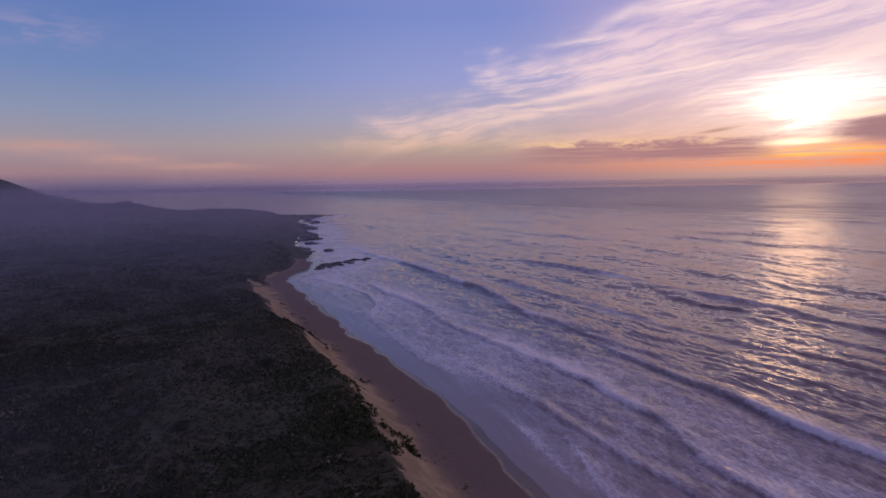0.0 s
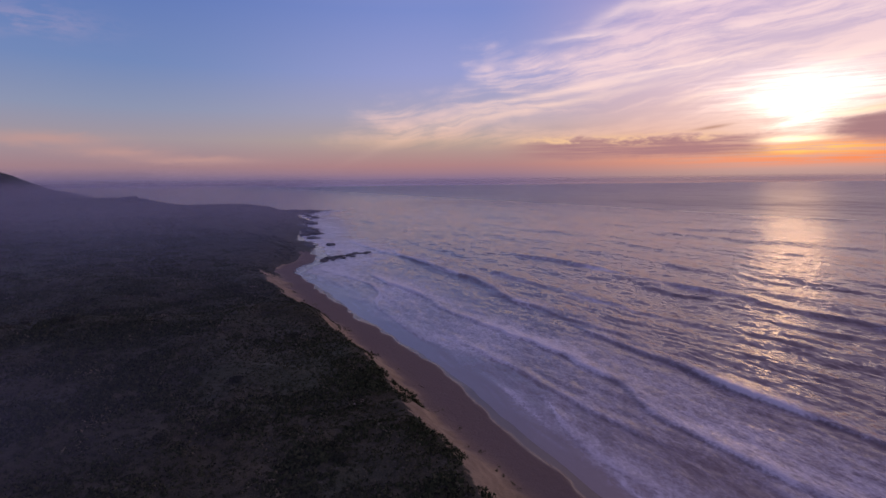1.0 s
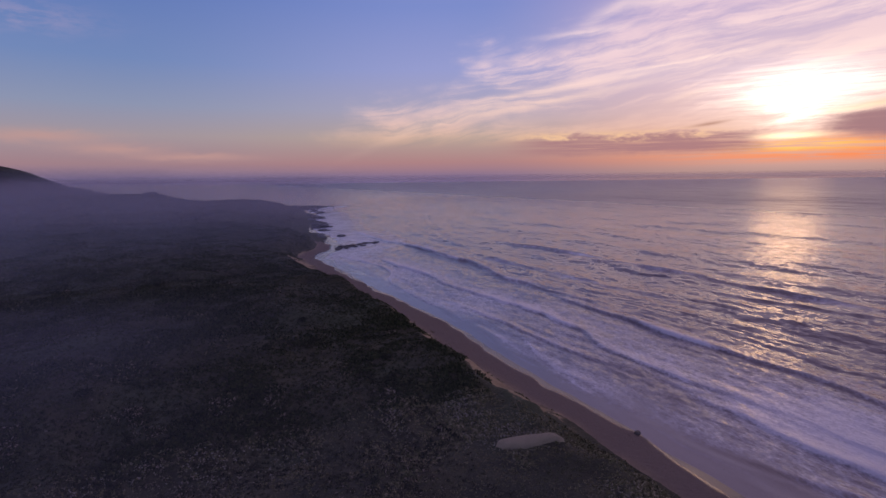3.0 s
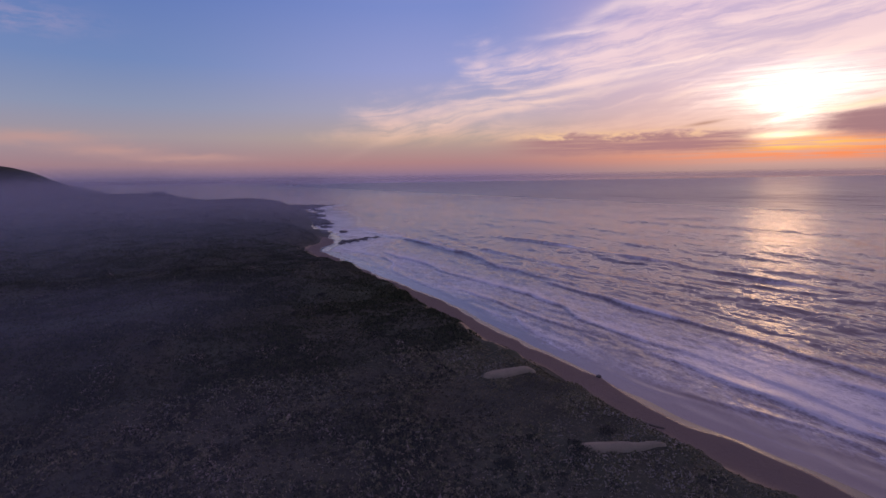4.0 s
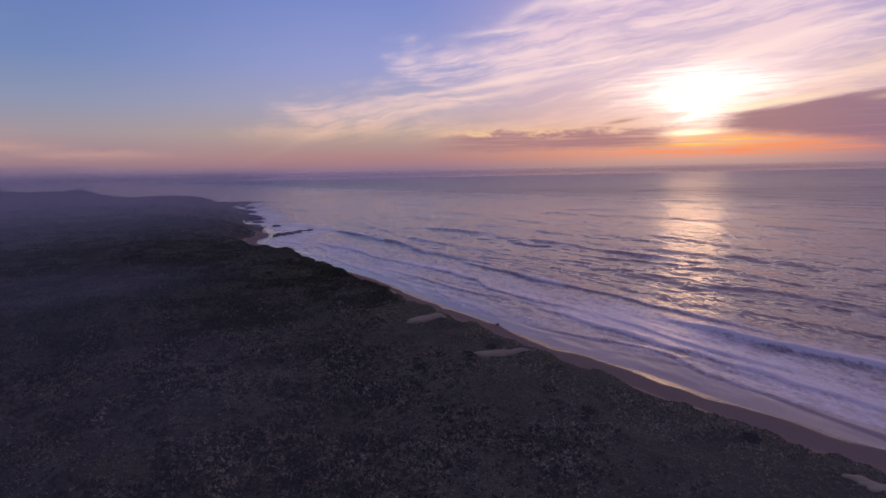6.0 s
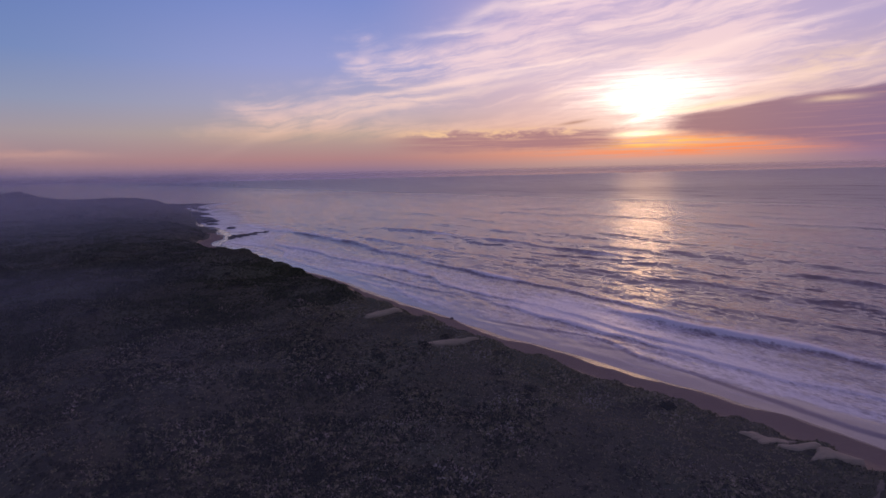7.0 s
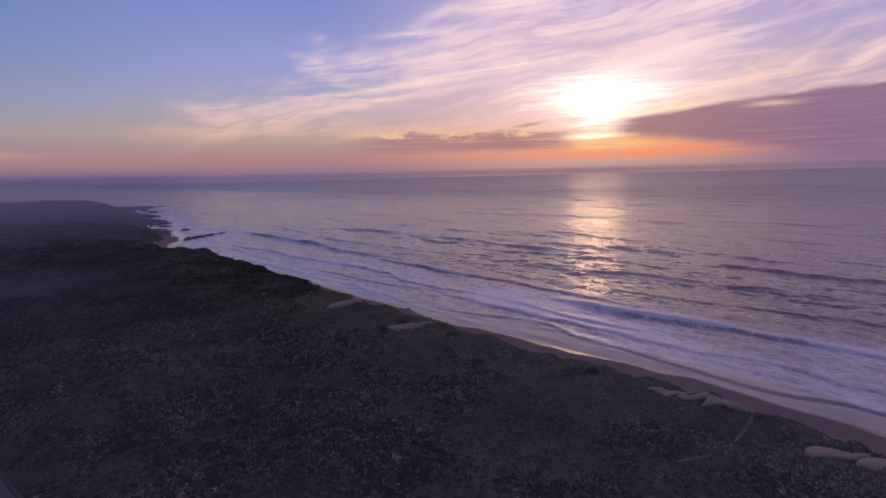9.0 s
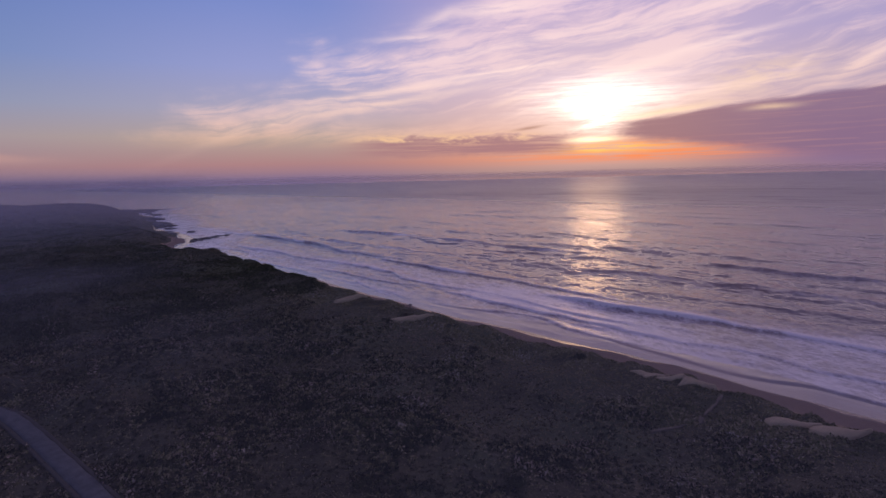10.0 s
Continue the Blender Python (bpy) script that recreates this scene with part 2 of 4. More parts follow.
def sand_colour(k):
    n = k.noise(place(k), 0.35, 6, 0.6)
    fine = k.noise(place(k), 4.0, 4, 0.7)
    c = k.mix(k.smooth(n, 0.35, 0.68), (0.36, 0.255, 0.135, 1), (0.52, 0.38, 0.205, 1))
    return k.mix(k.mul(fine, 0.35), c, (0.20, 0.135, 0.09, 1))


def ground_colour(k):
    """Dark scrubland soil, with sand taking over by the 'sand' mask and wet sand by the waterline."""
    pos = place(k)
    big, mid, fine = k.noise(pos, 0.035, 5, 0.6), k.noise(pos, 0.22, 6, 0.65), k.noise(pos, 1.3, 5, 0.7)
    grit = k.noise(pos, 3.4, 5, 0.75)
    soil = k.mix(k.smooth(k.add(k.mul(mid, 0.45), k.mul(grit, 0.55)), 0.38, 0.62), (0.026, 0.025, 0.012, 1), (0.085, 0.073, 0.037, 1))
    soil = k.mix(k.prod(k.smooth(fine, 0.56, 0.72), k.smooth(big, 0.42, 0.62), 0.55), soil, (0.30, 0.25, 0.22, 1))
    soil = k.mix(k.mul(k.smooth(big, 0.5, 0.68), 0.5), soil, (0.070, 0.086, 0.040, 1))
    sand = k.mix(k.smooth(k.split(pos)[2], 1.3, 2.6), (0.19, 0.135, 0.108, 1), sand_colour(k))
    mask = k.attr("sand")
    ragged = k.add(mask, k.mul(k.sub(k.noise(pos, 0.45, 6, 0.68), 0.5), 1.1))
    col = k.mix(k.smooth(ragged, 0.42, 0.58), soil, sand)
    wet = k.attr("wet")
    col = k.mix(k.mul(wet, 0.75), col, (0.085, 0.062, 0.048, 1))
    return col


def ground_rough(k):
    return k.smooth(k.attr("wet"), 0.15, 0.95, 0.92, 0.24)


def ground_bump(k):
    pos = place(k)
    dry = k.sub(1.0, k.attr("wet"))
    h = k.mul(k.add(k.mul(k.noise(pos, 0.8, 6, 0.7), 0.8), k.mul(k.noise(pos, 5.0, 4, 0.7), 0.2)), dry)
    return k.bump(h, 0.7, 0.6)


SEAWARD_X, SEAWARD_Y = 0.905, 0.426


def water_shader():
    m = bpy.data.materials.new("sea_water")
    k = Tree(m)
    s, v = k.attr("along"), k.attr("off")
    foam_mask = k.attr("foam")
    shore = k.attr("shore")
    still = k.add(k.smooth(shore, 5.0, 13.0, 0.04, 0.62), k.smooth(shore, 38.0, 65.0, 0.0, 0.38))
    # ripple relief
    warp = k.mul(k.sub(k.noise(k.vec(k.mul(s, 0.015), k.mul(v, 0.03), 5.0), 1.0, 3, 0.5), 0.5), 14.0)
    vv = k.add(v, warp)

    def wavelet(fs, fv, seed, detail=4):
        return k.sub(k.noise(k.vec(k.mul(s, fs), k.mul(vv, fv), seed), 1.0, detail, 0.6, 0.2), 0.5)
    out = k.smooth(v, 60, 400)
    tilt_v = k.add(k.add(k.mul(wavelet(0.05, 0.20, 11.0, 5), 0.22), k.mul(wavelet(0.14, 0.50, 1.0, 5), 0.60)), k.mul(wavelet(0.42, 1.15, 2.0), 1.0))
    tilt_v = k.add(tilt_v, k.add(k.mul(k.mul(wavelet(0.012, 0.055, 3.0, 5), out), 0.8), k.mul(k.mul(wavelet(0.004, 0.018, 13.0, 5), k.smooth(v, 300, 1200)), 0.9)))
    tilt_s = k.add(k.mul(wavelet(0.16, 0.30, 4.0, 5), 0.42), k.mul(wavelet(0.7, 1.2, 5.0), 0.55))
    froth_v = k.add(k.mul(wavelet(0.26, 0.45, 6.0, 5), 0.55), k.add(k.mul(wavelet(0.9, 1.5, 7.0), 0.9), k.mul(wavelet(2.2, 3.0, 9.0), 0.7)))
    froth_s = k.add(k.mul(wavelet(0.8, 1.3, 8.0), 0.8), k.mul(wavelet(2.4, 2.8, 10.0), 0.6))

    def tilted(amount, tilt_v, tilt_s):
        off = k.node("ShaderNodeVectorMath", operation="ADD")
        k.put(off.inputs[0], k.node("ShaderNodeNewGeometry").outputs["Normal"])
        tv, tsn = k.prod(tilt_v, amount, still), k.prod(tilt_s, amount, still)
        k.put(off.inputs[1], k.vec(k.add(k.mul(tv, SEAWARD_X), k.mul(tsn, -SEAWARD_Y)), k.add(k.mul(tv, SEAWARD_Y), k.mul(tsn, SEAWARD_X))))
        unit = k.node("ShaderNodeVectorMath", operation="NORMALIZE")
        k.put(unit.inputs[0], off.outputs[0])
        return unit.outputs[0]
    ripple = tilted(1.0, tilt_v, tilt_s)
    water = k.node("ShaderNodeBsdfPrincipled")
    # thin water over pale sand at the edge, deep water outside
    k.put(water.inputs["Base Color"], k.mix(k.smooth(shore, 3.0, 26.0), (0.25, 0.20, 0.19, 1), (0.15, 0.112, 0.122, 1)))
    k.put(water.inputs["IOR"], k.smooth(shore, 4.0, 20.0, 1.65, 1.40))
    k.put(water.inputs["Roughness"], k.smooth(v, 60, 800, 0.10, 0.33))
    k.put(water.inputs["Normal"], ripple)
    # foam: sheets behind each bore, torn into lace, with a thin bright line along each front
    def web(scale_s, scale_v, wide, seed):
        n = k.node("ShaderNodeTexVoronoi", feature="DISTANCE_TO_EDGE")
        sway = k.mul(k.sub(k.noise(k.vec(k.mul(s, scale_s * 1.7), k.mul(v, scale_v * 1.7), seed), 1.0, 3, 0.6), 0.5), 1.5)
        k.put(n.inputs["Vector"], k.vec(k.add(k.mul(s, scale_s), sway), k.add(k.mul(vv, scale_v), sway), seed))
        n.inputs["Scale"].default_value = 1.0
        return k.smooth(n.outputs["Distance"], wide, 0.0)
    lace = k.noise(k.vec(k.mul(s, 0.10), k.mul(vv, 0.16)), 1.0, 7, 0.62, 0.9)
    fine = k.noise(k.vec(k.mul(s, 1.1), k.mul(v, 1.6), 2.0), 1.0, 5, 0.7, 0.4)
    nets = k.add(k.mul(web(0.16, 0.26, 0.24, 3.0), 0.20), k.mul(web(0.55, 0.85, 0.26, 4.0), 0.16))
    torn = k.add(k.mul(k.sub(lace, 0.5), 0.34), k.add(k.mul(k.sub(fine, 0.5), 0.65), k.sub(nets, 0.10)))
    level = k.add(foam_mask, torn)
    line = k.mul(k.attr("front"), k.smooth(k.add(lace, k.mul(fine, 0.5)), 0.5, 0.85))
    amount = k.math("MINIMUM", k.add(k.mul(k.smooth(level, 0.15, 1.15), 0.86), k.mul(line, 0.8)), 0.92)
    foam = k.node("ShaderNodeBsdfPrincipled")
    k.put(foam.inputs["Base Color"], k.mix(k.smooth(k.add(level, line), 0.4, 1.2), (0.34, 0.315, 0.38, 1), (0.74, 0.69, 0.73, 1)))
    foam.inputs["Roughness"].default_value = 0.34
    k.put(foam.inputs["Normal"], tilted(1.0, froth_v, froth_s))
    mixed = k.node("ShaderNodeMixShader")
    k.put(mixed.inputs[0], amount)
    k.put(mixed.inputs[1], water.outputs[0]), k.put(mixed.inputs[2], foam.outputs[0])
    k.put(k.node("ShaderNodeOutputMaterial").inputs[0], mixed.outputs[0])
    return m


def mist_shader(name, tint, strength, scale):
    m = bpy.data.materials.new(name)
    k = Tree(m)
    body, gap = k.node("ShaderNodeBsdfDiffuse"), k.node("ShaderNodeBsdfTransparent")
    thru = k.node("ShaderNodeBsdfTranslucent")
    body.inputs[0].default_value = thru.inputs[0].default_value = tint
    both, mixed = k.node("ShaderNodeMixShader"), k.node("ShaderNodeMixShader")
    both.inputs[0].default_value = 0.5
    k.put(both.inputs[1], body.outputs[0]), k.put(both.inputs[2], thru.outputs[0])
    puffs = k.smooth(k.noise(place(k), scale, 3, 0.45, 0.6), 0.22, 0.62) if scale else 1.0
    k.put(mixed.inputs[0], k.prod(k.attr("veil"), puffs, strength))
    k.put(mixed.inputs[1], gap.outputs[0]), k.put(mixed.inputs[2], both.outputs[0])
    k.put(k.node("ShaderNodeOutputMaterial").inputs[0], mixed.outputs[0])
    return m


def grass_colour(k):
    """Wind-bent dune grass and dry heath, paler than the inland scrub."""
    r, pos = island(k), place(k)
    big = k.noise(pos, 0.06, 6, 0.66, 0.6)
    c = k.ramp(r, [(0.0, (0.110, 0.112, 0.048, 1)), (0.5, (0.20, 0.178, 0.085, 1)), (1.0, (0.36, 0.29, 0.19, 1))])
    c = k.mix(k.mul(k.smooth(big, 0.50, 0.38), 0.7), c, (0.068, 0.072, 0.032, 1))
    return k.mix(k.prod(k.smooth(r, 0.5, 0.8), k.smooth(big, 0.52, 0.62)), c, (0.36, 0.31, 0.25, 1))


def drift(k):
    """Patches of dry growth drawn out along the coast."""
    x, y, z = k.split(place(k))
    return k.noise(k.vec(k.add(k.mul(x, -0.026), k.mul(y, 0.054)), k.add(k.mul(x, 0.145), k.mul(y, 0.068)), 0.0), 1.0, 6, 0.68, 0.5)


def scrub_colour(k):
    r, pos = island(k), place(k)
    big = drift(k)
    wide = k.noise(pos, 0.013, 3, 0.5)
    green = k.ramp(r, [(0.0, (0.036, 0.037, 0.016, 1)), (0.5, (0.058, 0.055, 0.025, 1)), (0.86, (0.082, 0.073, 0.037, 1)), (1.0, (0.125, 0.102, 0.062, 1))])
    green = k.mix(k.smooth(wide, 0.42, 0.6), green, k.mix(0.5, green, (0.030, 0.040, 0.016, 1)))
    green = k.mix(k.mul(k.smooth(big, 0.50, 0.40), 0.6), green, (0.028, 0.033, 0.018, 1))
    pale = k.prod(k.smooth(r, 0.6, 0.85), k.smooth(big, 0.47, 0.60))
    return k.mix(pale, green, (0.34, 0.265, 0.20, 1))


def heath_colour(k):
    """Dark green heath of the northern dunes, with few dry tips."""
    r, big = island(k), drift(k)
    c = k.ramp(r, [(0.0, (0.030, 0.036, 0.014, 1)), (0.6, (0.058, 0.064, 0.024, 1)), (1.0, (0.105, 0.098, 0.046, 1))])
    return k.mix(k.prod(k.smooth(r, 0.78, 0.92), k.smooth(big, 0.52, 0.64)), c, (0.26, 0.21, 0.13, 1))


SAND = surface("dry_sand", lambda k: k.mix(k.noise(place(k), 0.6, 6, 0.65), (0.27, 0.21, 0.13, 1), (0.46, 0.365, 0.235, 1)), 0.95, lambda k: k.bump(k.noise(place(k), 2.2, 5, 0.65), 0.5, 0.25))
GROUND = surface("dune_ground", ground_colour, ground_rough, ground_bump, Specular_IOR_Level=0.35)
WATER = water_shader()
SCRUB = surface("scrub_leaves", scrub_colour, 0.95, Specular_IOR_Level=0.1)
HEATH = surface("green_heath", heath_colour, 0.95, Specular_IOR_Level=0.1)
GRASS = surface("dune_grass", grass_colour, 0.95, Specular_IOR_Level=0.1)
TWIG = surface("dry_twigs", lambda k: k.mix(k.noise(place(k), 6, 4), (0.05, 0.04, 0.03, 1), (0.14, 0.12, 0.10, 1)), 0.9)
ROCK = surface("dark_shore_rock", lambda k: k.mix(k.noise(place(k), 0.7, 6, 0.7), (0.022, 0.020, 0.022, 1), (0.085, 0.072, 0.066, 1)), 0.55,
               lambda k: k.bump(k.noise(place(k), 1.8, 6, 0.7), 0.8, 0.4))
ASPHALT = surface("worn_asphalt", lambda k: k.mix(k.smooth(k.noise(place(k), 0.9, 6, 0.7), 0.3, 0.75), (0.060, 0.060, 0.064, 1), (0.105, 0.104, 0.108, 1)), 0.85,
                  lambda k: k.bump(k.noise(place(k), 14, 3), 0.4, 0.02))
TRACK = surface("trodden_sand", lambda k: k.mix(k.noise(place(k), 1.6, 5, 0.7), (0.08, 0.066, 0.048, 1), (0.17, 0.137, 0.098, 1)), 0.95)
VERGE = surface("sandy_verge", lambda k: k.mix(k.noise(place(k), 1.6, 5, 0.7), (0.035, 0.031, 0.024, 1), (0.085, 0.07, 0.052, 1)), 0.95)
MIST_LAND = mist_shader("land_mist", (0.50, 0.52, 0.66, 1), 1.0, 0.006)
MIST_FAR = mist_shader("coast_haze", (0.74, 0.60, 0.74, 1), 1.0, 0)
# tint of the sheets that imitate distance haze over the sea
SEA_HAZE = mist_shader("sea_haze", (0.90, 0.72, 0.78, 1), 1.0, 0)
MIST_HILL = mist_shader("hill_mist", (0.42, 0.43, 0.64, 1), 1.0, 0)


# ---------------------------------------------------------------- the lie of the land
ORIGIN, ALONG, SEAWARD = np.array([-95.8, 305.5]), np.array([-0.426, 0.905]), np.array([0.905, 0.426])


def ground_plan(s, v):
    """From metres along the coast and seaward to x, y."""
    return ORIGIN[0] + s * ALONG[0] + v * SEAWARD[0], ORIGIN[1] + s * ALONG[1] + v * SEAWARD[1]


def coast_frame(x, y):
    return (x - ORIGIN[0]) * ALONG[0] + (y - ORIGIN[1]) * ALONG[1], (x - ORIGIN[0]) * SEAWARD[0] + (y - ORIGIN[1]) * SEAWARD[1]


def step(x, lo, hi):
    t = np.clip((x - lo) / (hi - lo), 0, 1)
    return t * t * (3 - 2 * t)


def grain(x, y, seed=0):
    """Smooth value noise, -1..1, one cell a unit."""
    xi, yi = np.floor(x).astype(np.int64), np.floor(y).astype(np.int64)
    fx, fy = x - xi, y - yi
    fx, fy = fx * fx * fx * (fx * (fx * 6 - 15) + 10), fy * fy * fy * (fy * (fy * 6 - 15) + 10)

    def cell(i, j):
        h = (i * 374761393 + j * 668265263 + seed * 1442695041) & 0x7FFFFFFF
        h = ((h ^ (h >> 13)) * 1274126177) & 0x7FFFFFFF
        return ((h ^ (h >> 16)) & 0xFFFF) / 32767.5 - 1
    a, b, c, d = cell(xi, yi), cell(xi + 1, yi), cell(xi, yi + 1), cell(xi + 1, yi + 1)
    return (a * (1 - fx) + b * fx) * (1 - fy) + (c * (1 - fx) + d * fx) * fy


def waterline(s):
    """How far the mean waterline lies seaward of the coast's axis."""
    base = np.interp(s, [-900, -430, -400, -380, -355, -325, -300, -265, -240, -222, -190, -135, -71, -55, -42, -20, 10, 42, 77, 161, 277, 380, 421, 455, 480, 495, 530, 600, 760, 3000],
                     [8, -0.5, 0, 1.5, 0, -3, -1.5, 0.5, 1.5, 1.5, -1.5, -3, -5, 0, 11, 17, 24, 30, 25, 43, 70, 78, 84, 112, 140, 128, 40, -90, -330, -1100])
    rocky = step(s, -30, 40)
    return base + grain(s / 23, s * 0, 3) * (0.9 + 3.5 * rocky) + grain(s / 8, s * 0, 4) * (0.5 + 3.0 * rocky)


ROAD = [(2, -128), (-14, -100), (-30.5, -75), (-41, -59.5), (-49, -48.5), (-56, -43), (-66, -39.5), (-90, -36), (-140, -34)]


def road_distance(x, y):
    best = np.full(np.shape(x), 1e9)
    for (x0, y0), (x1, y1) in zip(ROAD, ROAD[1:]):
        dx, dy = x1 - x0, y1 - y0
        t = np.clip(((x - x0) * dx + (y - y0) * dy) / (dx * dx + dy * dy), 0, 1)
        best = np.minimum(best, np.hypot(x - x0 - t * dx, y - y0 - t * dy))
    return best


def land_height(s, v, rough=True):
    """Height of the ground: beach, dune face, plateau, far hills."""
    d = waterline(s) - v
    x, y = ground_plan(s, v)
    foot = np.interp(s, [-360, -300, -260, -215, -150, -60], [12.5, 11.5, 13.5, 14.5, 14, 12]) + 1.4 * grain(s / 31, s * 0, 8) + 0.9 * grain(s / 9, s * 0, 9)
    crest = np.interp(s, [-900, -430, -400, -340, -300, -262, -215, -190, -150, -110, -60, 0, 60, 200, 300, 380, 430, 465, 490],
                      [6.6, 6.6, 6.4, 7.4, 7.4, 8.8, 9.4, 11, 10.8, 9.0, 8.0, 8.5, 10, 13.5, 14, 11, 7, 4, 1.5])
    steep = np.interp(s, [-330, -250, -200, -150, -90, 0, 100, 400, 600], [12, 10, 13, 17, 16, 26, 55, 34, 26])
    beach = np.where(d < 0, d * 0.06, 1.9 * np.clip(d / foot, 0, 1) ** 1.15)
    beach = beach + 0.07 * step(s, -312, -350) * step(d, -15, -5) * step(d, 9, 2)
    face = (crest - 1.9) * step(d, foot - 1, foot + steep)
    back = 1.8 * step(d, 25, 90) + 4.0 * step(d, 120, 420)
    hills = (5 * np.exp(-((s - 268) / 30) ** 2 - ((v + 104) / 26) ** 2) + 9 * np.exp(-((s - 300) / 150) ** 2 - ((v + 120) / 90) ** 2)
             + 25 * np.exp(-((s - 545) / 170) ** 2 - ((v + 220) / 95) ** 2) + 53 * np.exp(-((s - 590) / 105) ** 2 - ((v + 316) / 80) ** 2)
             + 20 * np.exp(-((s - 420) / 160) ** 2 - ((v + 640) / 220) ** 2))
    z = beach + face + back * step(s, 500, 400) + hills * step(d, -8, 45)
    if rough:
        up = step(d, foot + 2, foot + 16)
        calm = step(road_distance(x, y), 2.2, 8) * (1 - 0.9 * np.exp(-((x - 9.5) ** 2 + (y - 12.5) ** 2) / 60)) * (1 - 0.9 * np.exp(-((x - 19.5) ** 2 + (y + 14.3) ** 2) / 90))
        far = step(s, 60, 300)
        z = z + up * calm * (2.1 * grain(x / 38, y / 38, 1) + 1.1 * grain(x / 13, y / 13, 2) + 0.5 * grain(x / 5, y / 5, 5) * (1 - far)
                             + far * (2.2 * grain(x / 70, y / 70, 6) + 1.2 * grain(x / 21, y / 21, 7)))
        gully = step(d, foot - 2, foot + 3) * step(d, foot + steep + 6, foot + steep)
        z = z + gully * (0.8 * grain(s / 4.5, d / 9, 12) + 0.5 * grain(s / 1.9, d / 5, 13))
        z = z + step(d, -2, 4) * 0.06 * grain(x / 6, y / 6, 14)
    return z


def height_at(x, y):
    s, v = coast_frame(np.asarray(x, float), np.asarray(y, float))
    return land_height(s, v)


def sheet(name, xs, ys, zs, material, attrs=(), smooth=True):
    """A grid mesh from arrays of one shape."""
    rows, cols = xs.shape
    me = bpy.data.meshes.new(name)
    idx = np.arange(rows * cols).reshape(rows, cols)
    quads = np.stack([idx[:-1, :-1], idx[:-1, 1:], idx[1:, 1:], idx[1:, :-1]], -1).reshape(-1, 4)
    me.vertices.add(rows * cols)
    me.vertices.foreach_set("co", np.stack([xs, ys, zs], -1).astype(np.float32).ravel())
    me.loops.add(quads.size)
    me.loops.foreach_set("vertex_index", quads.astype(np.int32).ravel())
    me.polygons.add(len(quads))
    me.polygons.foreach_set("loop_start", np.arange(0, quads.size, 4, dtype=np.int32))
    me.update(calc_edges=True)
    for key, values in attrs:
        layer = me.attributes.new(key, "FLOAT", "POINT")
        layer.data.foreach_set("value", np.asarray(values, np.float32).ravel())
    me.polygons.foreach_set("use_smooth", np.full(len(quads), smooth))
    me.materials.append(material)
    return new(name, me)


def spread(*runs):
    """Grid lines: (start, end, step) runs, each step growing evenly to the next run's."""
    out = []
    for lo, hi, first, last in runs:
        x, n = lo, 0
        while x < hi:
            out.append(x)
            x += first + (last - first) * (x - lo) / (hi - lo)
    return np.array(out + [runs[-1][1]])


# ---------------------------------------------------------------- land
S, DD = np.meshgrid(spread((-2600, -620, 200, 9), (-620, -480, 8, 1.3), (-480, -60, 1.15, 1.4), (-60, 250, 1.5, 4), (250, 800, 4, 9), (800, 3200, 9, 250)),
                    spread((-14, -4, 1.5, 0.6), (-4, 42, 0.6, 0.7), (42, 190, 0.9, 1.8), (190, 700, 2, 9), (700, 3000, 9, 300)), indexing="ij")
V = waterline(S) - DD
X, Y = ground_plan(S, V)
Z = land_height(S, V)
sandy = np.maximum(step(DD, 12, 10.5), step(DD, 25, 19.5) * step(S, -320, -280) * step(S, -60, -110) * 0.80)
sandy = np.maximum(sandy, 0.30 * step(DD, 52, 16) * step(S, -330, -380))
sandy = np.maximum(sandy, step(DD, 17, 14.5) * step(S, -320, -345))
sandy = sandy * step(S, 30, -30)
swash = 0.30 + 0.18 * grain(S / 17, S * 0, 21) + 0.10 * grain(S / 5, S * 0, 22)
wet = step(Z, swash + 0.16, swash - 0.02) * step(S, 60, 0)
land = sheet("ground", X[::1, ::-1], Y[:, ::-1], Z[:, ::-1], GROUND, (("sand", sandy[:, ::-1]), ("wet", wet[:, ::-1])))
tagged(land, "dark scrub-covered dune land with a brown sand beach", "ground", kind="structure")

# ---------------------------------------------------------------- sea
S, V = np.meshgrid(spread((-5200, -700, 400, 14), (-700, -470, 14, 1.1), (-470, -40, 1.0, 1.5), (-40, 400, 1.6, 7), (400, 5600, 7, 420)),
                   spread((-4600, -40, 450, 9), (-40, -12, 5, 0.8), (-12, 70, 0.55, 0.6), (70, 190, 0.7, 1.3), (190, 700, 1.4, 7), (700, 6000, 7, 420)), indexing="ij")
OFF = V - waterline(S)
waves = np.zeros_like(S)
foam = (0.37 + 0.15 * step(S, -280, -315)) * step(OFF, 60, 36) + 0.10 * step(OFF, 95, 50)
front_line = np.zeros_like(S)
rng = np.random.default_rng(5)


